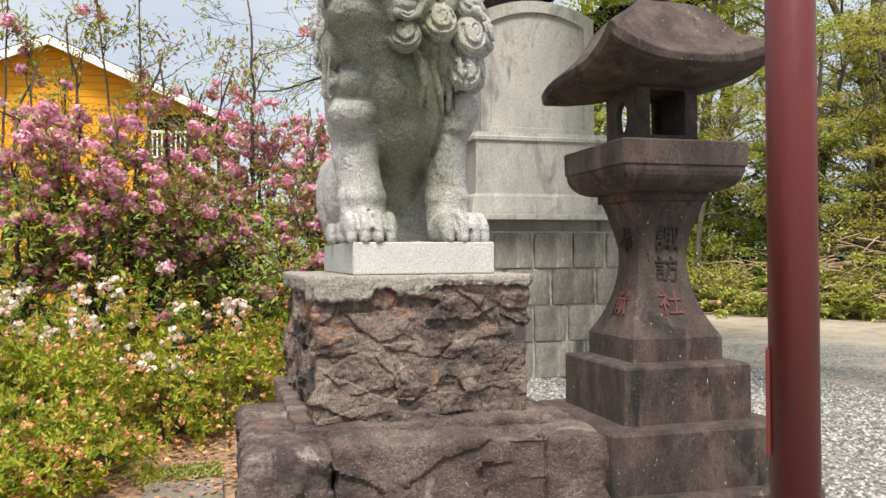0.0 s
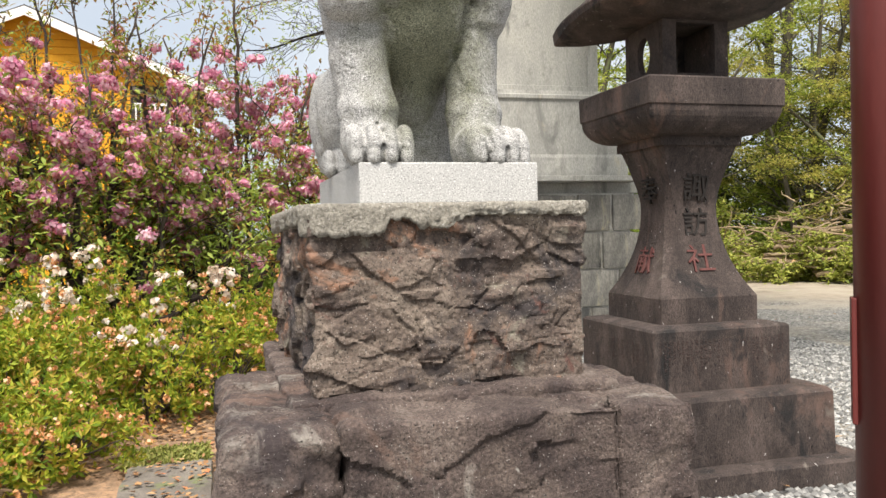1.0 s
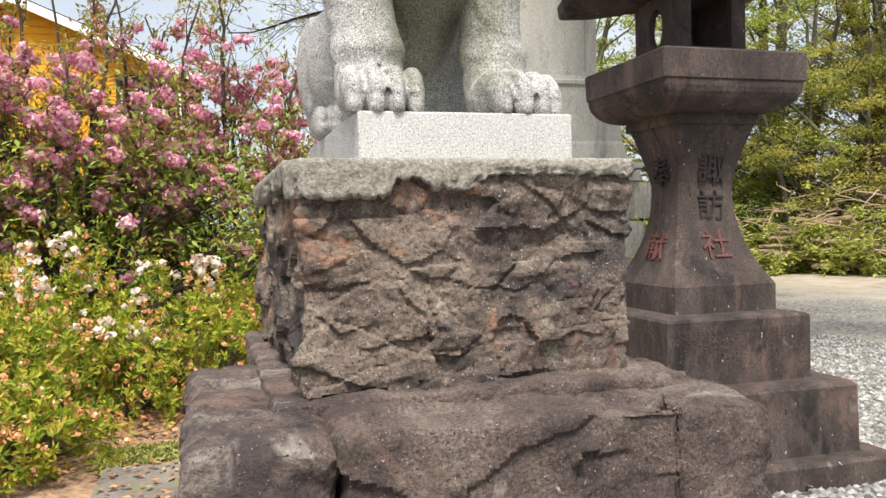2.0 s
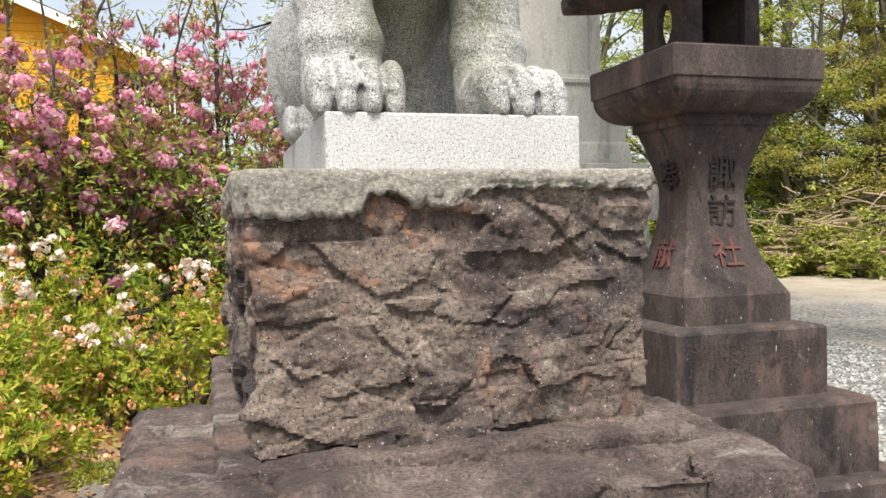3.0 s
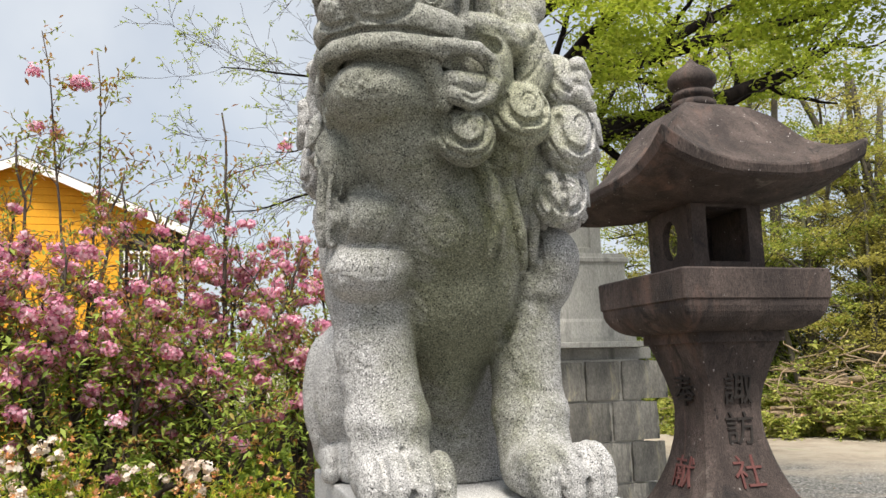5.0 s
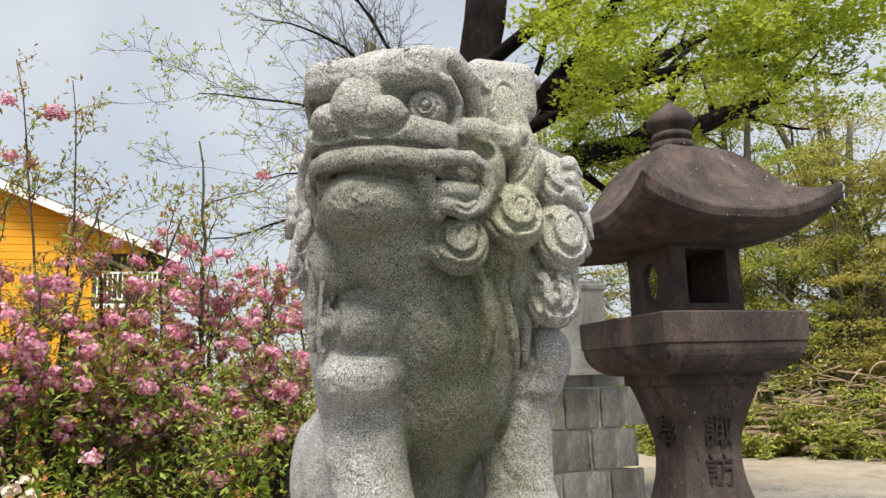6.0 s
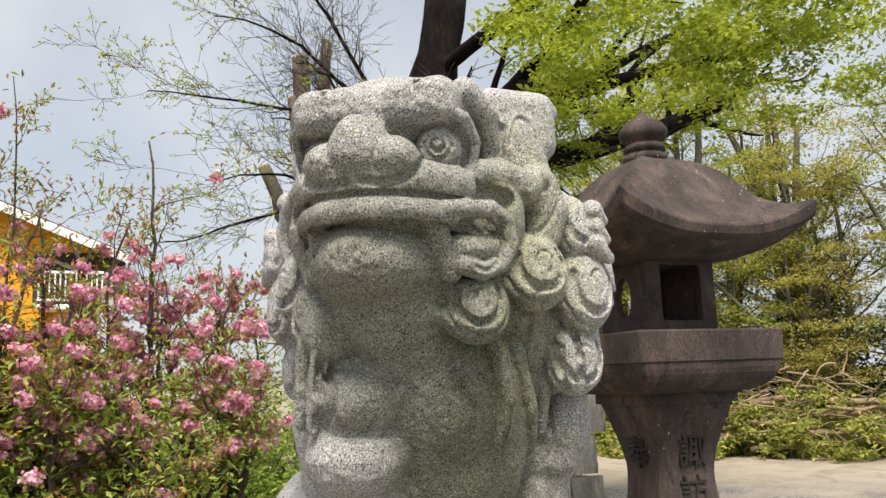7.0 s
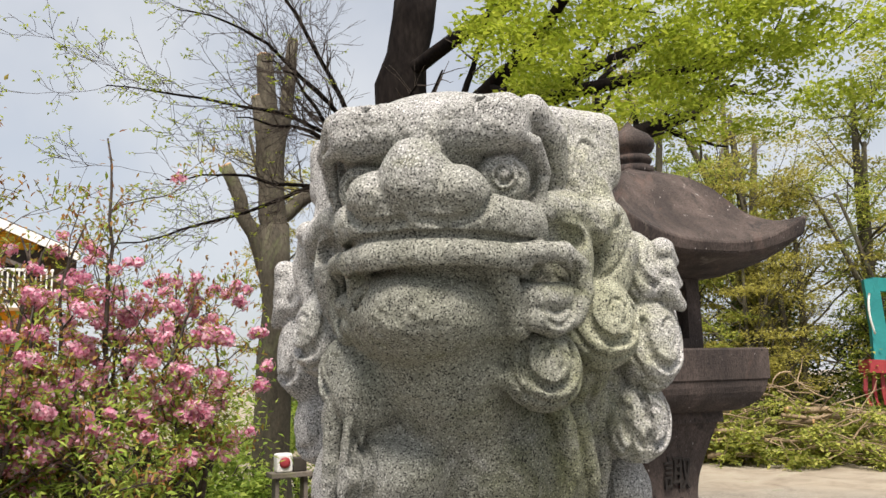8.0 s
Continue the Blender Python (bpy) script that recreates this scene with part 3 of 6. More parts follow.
def worn(bm, amount, scale, seed):
    for v in bm.verts:
        p = v.co
        k = amount * (noise.noise(p * scale + Vector((seed, 0, 0))) + 0.5 * noise.noise(p * scale * 2.7 + Vector((0, seed, 0))))
        v.co = p + Vector((p.x, p.y, 0)).normalized() * k
    return bm


part("ground_slab", worn(loft([square_ring(0.76, -0.05, 0.02, 24), square_ring(0.76, 0.085, 0.02, 24), square_ring(0.745, 0.10, 0.02, 24)]), 0.012, 5, 1), LANTERN, lantern)
part("lower_step", worn(loft([square_ring(0.62, 0.09, 0.02, 20), square_ring(0.625, 0.28, 0.02, 20), square_ring(0.62, 0.455, 0.02, 20), square_ring(0.60, 0.475, 0.02, 20), square_ring(0.55, 0.48, 0.02, 20)]), 0.012, 6, 2), LANTERN, lantern)
BOXH = 0.452
part("inscribed_base", worn(loft([square_ring(BOXH, 0.47, 0.008, 16), square_ring(BOXH, 0.825, 0.008, 16), square_ring(BOXH - 0.012, 0.838, 0.01, 16), square_ring(0.36, 0.852, 0.01, 16)]), 0.004, 8, 3), LANTERN, lantern)


def post():
    """The flared post: a plain square foot, a waist, and a head that spreads under the platform; chamfered edges."""
    rings = [square_ring(0.325, 0.85, 0.004, 10), square_ring(0.325, 1.00, 0.004, 10), square_ring(0.316, 1.018, 0.006, 10)]
    for k in range(1, 21):
        z = 1.018 + (1.95 - 1.018) * k / 20
        f = (z - 1.018) / (1.95 - 1.018)
        h = 0.178 + 0.138 * max(0, 1 - f / 0.62) ** 2.2 + 0.098 * max(0, (f - 0.55) / 0.45) ** 1.7
        rings.append(square_ring(h, z, 0.014 + 0.06 * math.sin(math.pi * min(f / 0.8, 1)) * 0.5, 10))
    rings[-1] = square_ring(0.276, 1.90, 0.012, 10)
    rings.append(square_ring(0.276, 1.965, 0.012, 10))
    return worn(loft(rings), 0.003, 9, 4)


part("post", post(), LANTERN, lantern)


def platform():
    rings = []
    for k in range(9):
        a = k / 8 * math.pi / 2
        rings.append(square_ring(0.285 + 0.155 * math.sin(a), 2.11 - 0.155 * math.cos(a) ** 1.0, 0.012, 12))
    rings += [square_ring(0.448, 2.118, 0.01, 12), square_ring(0.45, 2.265, 0.008, 12), square_ring(0.44, 2.275, 0.01, 12), square_ring(0.20, 2.285, 0.01, 12)]
    return worn(loft(rings), 0.004, 9, 5)


part("platform", platform(), LANTERN, lantern)


def chamber_wall(hole, half, z0, z1, thick):
    """A wall plate with a square or round opening; outer face at y = 0."""
    n, cz = 40, (z0 + z1) / 2
    inner, outer = [], []
    for k in range(n):
        a = 2 * math.pi * (k + 0.5) / n
        c, s = math.cos(a), math.sin(a)
        m = min(half / max(abs(c), 1e-6), (z1 - z0) / 2 / max(abs(s), 1e-6))
        outer.append((m * c, cz + m * s))
        if hole == "round":
            inner.append((0.074 * c, cz + 0.112 * s))
        else:
            q = min(0.132 / max(abs(c), 1e-6), 0.150 / max(abs(s), 1e-6))
            inner.append((q * c, cz + 0.012 + q * s))
    bm = bmesh.new()
    if not hole:
        bm.free()
        return block(-half, 0.0, z0, half, thick, z1, 0.004)
    L = [[bm.verts.new((x, y, z)) for x, z in ring] for ring, y in ((inner, 0.0), (outer, 0.0), (outer, thick), (inner, thick))]
    for a, b in ((0, 1), (1, 2), (2, 3), (3, 0)):
        for k in range(n):
            bm.faces.new([L[a][k], L[b][k], L[b][(k + 1) % n], L[a][(k + 1) % n]])
    bmesh.ops.recalc_face_normals(bm, faces=bm.faces[:])
    return bm


for k, hole in enumerate(("square", "round", "square", "")):
    half = 0.222 if k % 2 == 0 else 0.180
    wall = part("chamber_wall", chamber_wall(hole, half, 2.282, 2.665, 0.042), LANTERN, lantern)
    wall.matrix_basis = pose(0, 0, 0, 0, 0, -90 * k) @ pose(0, -0.222, 0)


def lantern_roof():
    """A square roof: domed crown, hollow skirt, thick eaves that rise to upturned corners."""
    n = 24
    def crown(h, u):
        hip = np.interp(h, (0.10, 0.21, 0.30, 0.36, 0.42, 0.50, 0.56, 0.60), (3.27, 3.222, 3.145, 3.055, 2.975, 2.935, 2.938, 2.955))
        mid = np.interp(h, (0.10, 0.20, 0.30, 0.40, 0.50, 0.60), (3.27, 3.215, 3.115, 2.98, 2.875, 2.790))
        return mid + (hip - mid) * abs(u) ** 2.6
    def ring(h, low=None):
        pts = []
        for side in range(4):
            for i in range(n):
                u = -1 + 2 * i / n
                out = h * (1 + 0.03 * (h / 0.6) ** 3 * abs(u) ** 4)
                x, y = u * out, -out
                z = crown(h, u) if low is None else low(u)
                a = side * math.pi / 2
                px, py = x * math.cos(a) - y * math.sin(a), x * math.sin(a) + y * math.cos(a)
                # the far corner has broken and hangs lower
                droop = max(0.0, min(-px, py) / 0.6) ** 2.5
                pts.append((px + 0.05 * droop, py - 0.03 * droop, z - 0.20 * droop))
        return pts
    rings = [ring(h) for h in np.linspace(0.10, 0.60, 22)]
    rings += [ring(0.604, lambda u: crown(0.6, u) - 0.012), ring(0.592, lambda u: crown(0.6, u) - 0.056 - 0.040 * abs(u) ** 4), ring(0.565, lambda u: 2.718 + 0.11 * abs(u) ** 3), ring(0.45, lambda u: 2.686 + 0.04 * abs(u) ** 3), ring(0.30, lambda u: 2.656), ring(0.15, lambda u: 2.648)]
    bm = loft(rings)
    bmesh.ops.bevel(bm, geom=[e for e in bm.edges if len(e.link_faces) == 2 and e.calc_face_angle(0) > 0.7], offset=0.006, segments=2, affect="EDGES")
    return worn(bm, 0.005, 7, 6)


part("roof", lantern_roof(), LANTERN, lantern)


def finial():
    prof = [(0.13, 3.255), (0.128, 3.295), (0.11, 3.305), (0.095, 3.308), (0.105, 3.318), (0.118, 3.33), (0.12, 3.345), (0.112, 3.36), (0.092, 3.366), (0.095, 3.378),
            (0.125, 3.395), (0.140, 3.422), (0.138, 3.45), (0.112, 3.485), (0.07, 3.512), (0.038, 3.535), (0.016, 3.562), (0.002, 3.578)]
    n = 28
    rings = [[(r * math.cos(2 * math.pi * k / n), r * math.sin(2 * math.pi * k / n), z) for k in range(n)] for r, z in prof]
    return loft(rings, True)


part("finial", finial(), LANTERN, lantern)


# ---- stone monument ----
MY = 7.25
monument = base_empty("stone_monument", 3.43, MY + 0.6, 0, "weathered grey stone memorial tablet on a block-built plinth", "monument")


def mono(bm):
    return local(bm, monument)


part("plinth_core", mono(block(2.22, MY + 0.010, -0.05, 4.46, MY + 1.5, 1.86)), MORTAR, monument)
part("ledge", mono(worn(block(2.28, MY - 0.22, 1.995, 4.52, MY + 1.45, 2.06, 0.008), 0.0, 4, 1)), MONUMENT, monument)
part("ledge_bed", mono(block(2.24, MY + 0.10, 1.86, 4.68, MY + 1.45, 1.995, 0.01)), MONUMENT, monument)


def tier():
    """The tier under the tablet: a sloped foot, a plain die and a moulded top."""
    prof = [(1.03, 2.06), (1.03, 2.12), (1.00, 2.30), (0.985, 2.32), (0.97, 2.34), (0.955, 2.98), (0.965, 3.0), (1.0, 3.02), (1.0, 3.06), (0.97, 3.075), (0.95, 3.12)]
    d = 0.55
    rings = [[(-w, -d * w, z), (w, -d * w, z), (w, d * w, z), (-w, d * w, z)] for w, z in prof]
    bm = loft(rings)
    bmesh.ops.translate(bm, verts=bm.verts[:], vec=(0, 0, 0))
    return bm


part("die", tier(), MONUMENT, monument)


def tablet():
    """An arched tablet with a sunk front panel."""
    n = 24
    def arch(w, z0, z1, rise, y):
        pts = [(-w, y, z0), (w, y, z0)]
        for k in range(n + 1):
            u = 1 - 2 * k / n
            pts.append((u * w, y, z1 + rise * (1 - u * u)))
        return pts
    rings = [arch(0.80, 3.10, 4.72, 0.20, 0.25), arch(0.80, 3.10, 4.72, 0.20, -0.25), arch(0.665, 3.23, 4.60, 0.17, -0.25), arch(0.655, 3.24, 4.59, 0.17, -0.21)]
    bm = loft(rings)
    return bm


part("tablet", tablet(), MONUMENT, monument)


# the plinth's facing, course by course
rng_blocks = np.random.default_rng(77)
BLOCK_MESHES = []
for k in range(4):
    w, h = (0.52, 0.60, 0.68, 0.44)[k], 0.442
    bm = rough_block(0, 0, 0, w, 0.12, h, 0.05, 0.03, 500 + k, 0.02, 5.0, "FLRT")
    bmesh.ops.recalc_face_normals(bm, faces=bm.faces[:])
    me = bpy.data.meshes.new("block")
    bm.to_mesh(me)
    bm.free()
    me.materials.append(BLOCKS)
    BLOCK_MESHES.append((w, me))
for course in range(4):
    x = 2.20 + (0.0 if course % 2 else 0.0)
    while x < 4.45:
        w, me = BLOCK_MESHES[int(rng_blocks.integers(0, 4))]
        ob = part("block", me, None, monument)
        ob.matrix_basis = Matrix.Translation((x - 3.43, MY - 0.03 - (MY + 0.6), 0.005 + course * 0.465))
        x += w + 0.022


# ---- red-brown pole ----
pole = base_empty("steel_pole", 1.445, 0.245, 0, "red-brown painted round steel pole standing in the gravel", "pole")


def round_bar(r, z0, z1, n=40, x=0.0, y=0.0):
    return loft([[(x + r * math.cos(2 * math.pi * k / n), y + r * math.sin(2 * math.pi * k / n), z) for k in range(n)] for z in (z0, z1)], True)


part("shaft", round_bar(0.0875, -0.05, 4.6), POLE_RED, pole)
plate = part("cover_plate", block(-0.096, -0.035, 0.80, -0.080, 0.035, 1.19, 0.004), POLE_RED, pole)
plate.matrix_basis = pose(0, 0, 0, 0, 0, -39)


# inscriptions on the post, and bars for the small worn writing on the base
def characters(text, size, depth=0.004):
    cu = bpy.data.curves.new("text", "FONT")
    cu.body, cu.size, cu.extrude, cu.align_x, cu.align_y = text, size, depth, "CENTER", "CENTER"
    ob = new("text", cu)
    bpy.context.view_layer.update()
    me = bpy.data.meshes.new_from_object(ob.evaluated_get(bpy.context.evaluated_depsgraph_get()))
    bpy.data.objects.remove(ob)
    return me


post_ob = next(o for o in lantern.children if o.name.startswith("post"))
for text, side, z, reach, tip, ink in (("\u8acf", 0, 1.645, 0.1955, 5, INK_DARK), ("\u8a2a", 0, 1.435, 0.1875, -4, INK_DARK), ("\u793e", 0, 1.215, 0.2335, -19, INK_RED),
                                       ("\u5949", 1, 1.635, 0.1950, 5, INK_DARK), ("\u732e", 1, 1.205, 0.2365, -19, INK_RED)):
    me = characters(text, 0.185, 0.006)
    me.materials.clear()
    ch = part("carved_character", me, ink, post_ob, "carved character, ink worn")
    ch.matrix_basis = pose(0, 0, 0, 0, 0, -90 * side) @ pose(0, -reach - 0.004, z, 90 + tip, 0, 0)


def writing_column(seed, marks):
    rng = np.random.default_rng(seed)
    bm = bmesh.new()
    for k in range(marks):
        z = -k * 0.030 + rng.uniform(-0.002, 0.002)
        for j in range(3):
            w = rng.uniform(0.002, 0.007)
            dx, dz = rng.uniform(-0.006, 0.006), (j - 1) * 0.008 + rng.uniform(-0.003, 0.003)
            vs = [bm.verts.new((dx + sx * w, y, z + dz + sz * 0.0013 + sx * rng.uniform(-0.004, 0.004))) for y in (-0.0010, 0.002) for sx, sz in ((-1, -1), (1, -1), (1, 1), (-1, 1))]
            bm.faces.new(vs[:4])
            for a in range(4):
                bm.faces.new([vs[a], vs[a + 4], vs[(a + 1) % 4 + 4], vs[(a + 1) % 4]])
    bmesh.ops.recalc_face_normals(bm, faces=bm.faces[:])
    return bm


base_ob = next(o for o in lantern.children if o.name.startswith("inscribed_base"))
for k in range(0, 29):
    col = tagged(part("writing_column", writing_column(300 + k, 3 + (k * 7) % 4), INK_WORN, base_ob), kind="stuff")
    col.matrix_basis = pose(-0.41 + k * 0.0288, -BOXH - 0.002, 0.765)
for k in range(7):
    col = tagged(part("writing_column", writing_column(340 + k, 4), INK_WORN, base_ob), kind="stuff")
    col.matrix_basis = pose(-BOXH - 0.003, 0.02 - k * 0.06, 0.74, 0, 0, -90)


# ---- guardian statue ----
class Clay:
    """A solid on a grid of distances: forms are added, melted together and cut."""

    def __init__(self, lo, hi, step):
        self.lo, self.step = np.array(lo, float), step
        self.shape = tuple(int(math.ceil((b - a) / step)) + 1 for a, b in zip(lo, hi))
        self.d = np.full(self.shape, 0.2, np.float32)

    def region(self, centre, reach):
        a = np.maximum(np.floor((np.array(centre) - reach - self.lo) / self.step).astype(int), 0)
        b = np.minimum(np.ceil((np.array(centre) + reach - self.lo) / self.step).astype(int) + 1, self.shape)
        sl = tuple(slice(i, max(j, i)) for i, j in zip(a, b))
        ax = [self.lo[k] + np.arange(sl[k].start, sl[k].stop) * self.step for k in range(3)]
        return sl, np.stack(np.meshgrid(*ax, indexing="ij"), -1)

    def merge(self, sl, d, k, cut=False):
        old = self.d[sl]
        d = d.astype(np.float32)
        if cut:
            h = np.clip(0.5 - 0.5 * (old + d) / k, 0, 1)
            self.d[sl] = old * (1 - h) + (-d) * h + k * h * (1 - h)
        else:
            h = np.clip(0.5 + 0.5 * (old - d) / k, 0, 1)
            self.d[sl] = old * (1 - h) + d * h - k * h * (1 - h)

    def ball(self, c, r, k=0.02, axes=None, cut=False):
        """An ellipsoid; r: radii along the axes (rows)."""
        r = np.array(r if np.ndim(r) else (r, r, r), float)
        sl, P = self.region(c, r.max() + k + 0.012)
        if 0 in P.shape:
            return
        q = P - np.array(c)
        if axes is not None:
            q = q @ np.array(axes).T
        k0 = np.linalg.norm(q / r, axis=-1)
        k1 = np.linalg.norm(q / (r * r), axis=-1)
        self.merge(sl, k0 * (k0 - 1) / np.maximum(k1, 1e-6), k, cut)

    def limb(self, a, b, ra, rb, k=0.02, cut=False):
        """A tapered capsule from a to b."""
        a, b = np.array(a, float), np.array(b, float)
        m = (a + b) / 2
        sl, P = self.region(m, np.linalg.norm(b - a) / 2 + max(ra, rb) + k + 0.012)
        if 0 in P.shape:
            return
        ab = b - a
        t = np.clip(((P - a) @ ab) / (ab @ ab), 0, 1)
        self.merge(sl, np.linalg.norm(P - (a + t[..., None] * ab), axis=-1) - (ra + (rb - ra) * t), k, cut)

    def slab_box(self, c, half, round_r, axes, k=0.01):
        """A box with rounded edges."""
        half = np.array(half, float)
        sl, P = self.region(c, np.linalg.norm(half) + k + 0.012)
        q = np.abs((P - np.array(c)) @ np.array(axes).T) - (half - round_r)
        d = np.linalg.norm(np.maximum(q, 0), axis=-1) + np.minimum(q.max(-1), 0) - round_r
        self.merge(sl, d, k)

    def string(self, pts, r0, r1, k=0.012, cut=False):
        pts = [np.array(p, float) for p in pts]
        n = len(pts) - 1
        for i in range(n):
            self.limb(pts[i], pts[i + 1], r0 + (r1 - r0) * i / n, r0 + (r1 - r0) * (i + 1) / n, k, cut)

    def engrave(self, pts, way, r, sink=0.2, k=0.0015):
        """Cuts a line of radius r into the surface under the places, each slid along way until it meets the stone."""
        n = np.array(way, float) / np.linalg.norm(way)
        reach = np.arange(0.06, -0.0601, -self.step * 0.5)
        last = None
        for p in pts:
            line = np.array(p, float) + reach[:, None] * n
            i = np.round((line - self.lo) / self.step).astype(int)
            inside = ((i >= 0) & (i < self.shape)).all(1)
            i = np.clip(i, 0, np.array(self.shape) - 1)
            d = np.where(inside, self.d[i[:, 0], i[:, 1], i[:, 2]], 1.0)
            hit = np.argmax(d < 0)
            if d[hit] >= 0 or hit == 0:
                last = None
                continue
            here = line[hit] + n * (d[hit] * -1 - r * sink)
            if last is not None and np.linalg.norm(here - last) < 0.03:
                self.limb(last, here, r, r, k, True)
            last = here

    def skin(self):
        """The surface as vertices and quads (surface nets)."""
        d = self.d
        s = d < 0
        nx, ny, nz = d.shape
        corner = [d[i : nx - 1 + i, j : ny - 1 + j, k : nz - 1 + k] for i in (0, 1) for j in (0, 1) for k in (0, 1)]
        inside = sum((c < 0).astype(np.int8) for c in corner)
        act = (inside > 0) & (inside < 8)
        cell = np.argwhere(act)
        idx = np.full(act.shape, -1, np.int64)
        idx[act] = np.arange(len(cell))
        cv = np.stack([c[act] for c in corner], -1)
        off = np.array([(i, j, k) for i in (0, 1) for j in (0, 1) for k in (0, 1)], float)
        tot, cnt = np.zeros((len(cell), 3)), np.zeros(len(cell))
        for a in range(8):
            for b in range(a + 1, 8):
                if np.abs(off[a] - off[b]).sum() == 1:
                    va, vb = cv[:, a], cv[:, b]
                    x = (va < 0) != (vb < 0)
                    t = np.where(x, va / np.where(x, va - vb, 1), 0)
                    tot += np.where(x[:, None], off[a] + t[:, None] * (off[b] - off[a]), 0)
                    cnt += x
        V = self.lo + (cell + tot / cnt[:, None]) * self.step
        Q = []
        for ax in range(3):
            o1, o2 = (ax + 1) % 3, (ax + 2) % 3
            lo, hi = [slice(1, -1)] * 3, [slice(1, -1)] * 3
            lo[ax], hi[ax] = slice(0, -1), slice(1, None)
            a, b = s[tuple(lo)], s[tuple(hi)]
            e = np.argwhere(a != b)
            if not len(e):
                continue
            flip = a[tuple(e.T)]
            base = e.copy()
            base[:, o1] += 1
            base[:, o2] += 1
            def at(d1, d2):
                p = base.copy()
                p[:, o1] -= d1
                p[:, o2] -= d2
                return idx[tuple(p.T)]
            q = np.stack([at(1, 1), at(0, 1), at(0, 0), at(1, 0)], -1)
            q[~flip] = q[~flip][:, ::-1]
            Q.append(q)
        return V, np.concatenate(Q)


FACE_TURN = radians(36.0)
FWD = np.array([-math.sin(FACE_TURN), -math.cos(FACE_TURN), 0.0])
RGT = np.array([math.cos(FACE_TURN), -math.sin(FACE_TURN), 0.0])
UPW = np.array([0.0, 0.0, 1.0])
FACE_AXES = (RGT, FWD, UPW)


def head_at(a, b, z):
    """A place in the head: a to the viewer's right, b forward, z up."""
    return np.array([-0.119, 0.0864, 0.0]) + a * RGT + b * FWD + z * UPW


def jaw_at(a, b, z):
    """A place in the jaw, which is carved a little to one side of the brow."""
    return head_at((a if a > 0 else a * 0.60) - 0.020, b, z)


def head_way(a, b, z):
    return a * RGT + b * FWD + z * UPW


def ring_of(c, n, R, sweep=360.0, end=None):
    """Places on a ring or spiral about the axis n through c."""
    n = np.array(n, float) / np.linalg.norm(n)
    u = np.cross(UPW, n)
    u /= np.linalg.norm(u)
    w = np.cross(n, u)
    f = np.linspace(0, 1, 24)
    rad = R + ((R if end is None else end) - R) * f
    return [np.array(c) + k * (math.cos(g) * u + math.sin(g) * w) for g, k in zip(np.radians(sweep) * f, rad)]


def ear_axes(s):
    """Along, out of and up the ear's block."""
    along = head_way(s * 0.80, -0.60, 0.0)
    up = UPW * 0.97 + along * 0.24
    up = up - along * (up @ along)
    up = up / np.linalg.norm(up)
    return along, np.cross(up, along), up


def lip_at(a, z, back=0.0):
    """A place along the lips, a from -1 to 1 at the viewer's right: a broad bow, tighter on one side."""
    knots = np.linspace(-1, 1, 9)
    x = np.interp(a, knots, (-0.072, -0.090, -0.084, -0.052, 0.000, 0.050, 0.088, 0.112, 0.122))
    y = np.interp(a, knots, (0.095, 0.145, 0.184, 0.207, 0.214, 0.203, 0.177, 0.146, 0.118))
    return head_at(x, y, z - 0.006 * a * a) - np.array([x * RGT[0], x * RGT[1], 0]) * back * 6 - FWD * back


def paw(c, x, y, wide, splay):
    """A forepaw: an arched foot and four toes, each with a knuckle, a nail line and a nail."""
    s, t = math.sin(splay), math.cos(splay)
    out, fore = np.array([t, s, 0.0]), np.array([s, -t, 0.0])
    axes = (out, fore, UPW)
    m = np.array([x, y, 0.0])
    c.ball(m + fore * -0.045 + UPW * 0.040, (0.074 * wide, 0.090, 0.050), 0.014, axes)
    for j in range(4):
        u = (j - 1.5) * 0.0395 * wide
        f = 0.022 - 0.008 * abs(j - 1.5) ** 1.6
        p = m + out * u + fore * f
        c.ball(p - fore * 0.022 + UPW * 0.060, (0.0205 * wide, 0.042, 0.031), 0.004, axes)
        c.ball(p + UPW * 0.040, (0.0200 * wide, 0.030, 0.036), 0.004, axes)
        c.ball(p + fore * 0.012 + UPW * 0.016, (0.0165 * wide, 0.020, 0.024), 0.004, axes)
        c.limb(p - out * 0.013 + fore * 0.031 + UPW * 0.047, p + out * 0.013 + fore * 0.031 + UPW * 0.047, 0.0036, 0.0036, 0.002, True)
        for e in (-1, 1):
            c.limb(p + out * e * 0.009 + fore * 0.031 + UPW * 0.043, p + out * e * 0.005 + fore * 0.034 + UPW * 0.012, 0.0026, 0.0026, 0.002, True)
    for j in (-1, 0, 1):
        u = j * 0.0395 * wide
        c.string([m + out * u + fore * -0.030 + UPW * 0.094, m + out * u + fore * 0.020 + UPW * 0.072, m + out * u + fore * 0.042 + UPW * 0.030, m + out * u + fore * 0.036 + UPW * 0.004], 0.0045, 0.0065, 0.004, True)


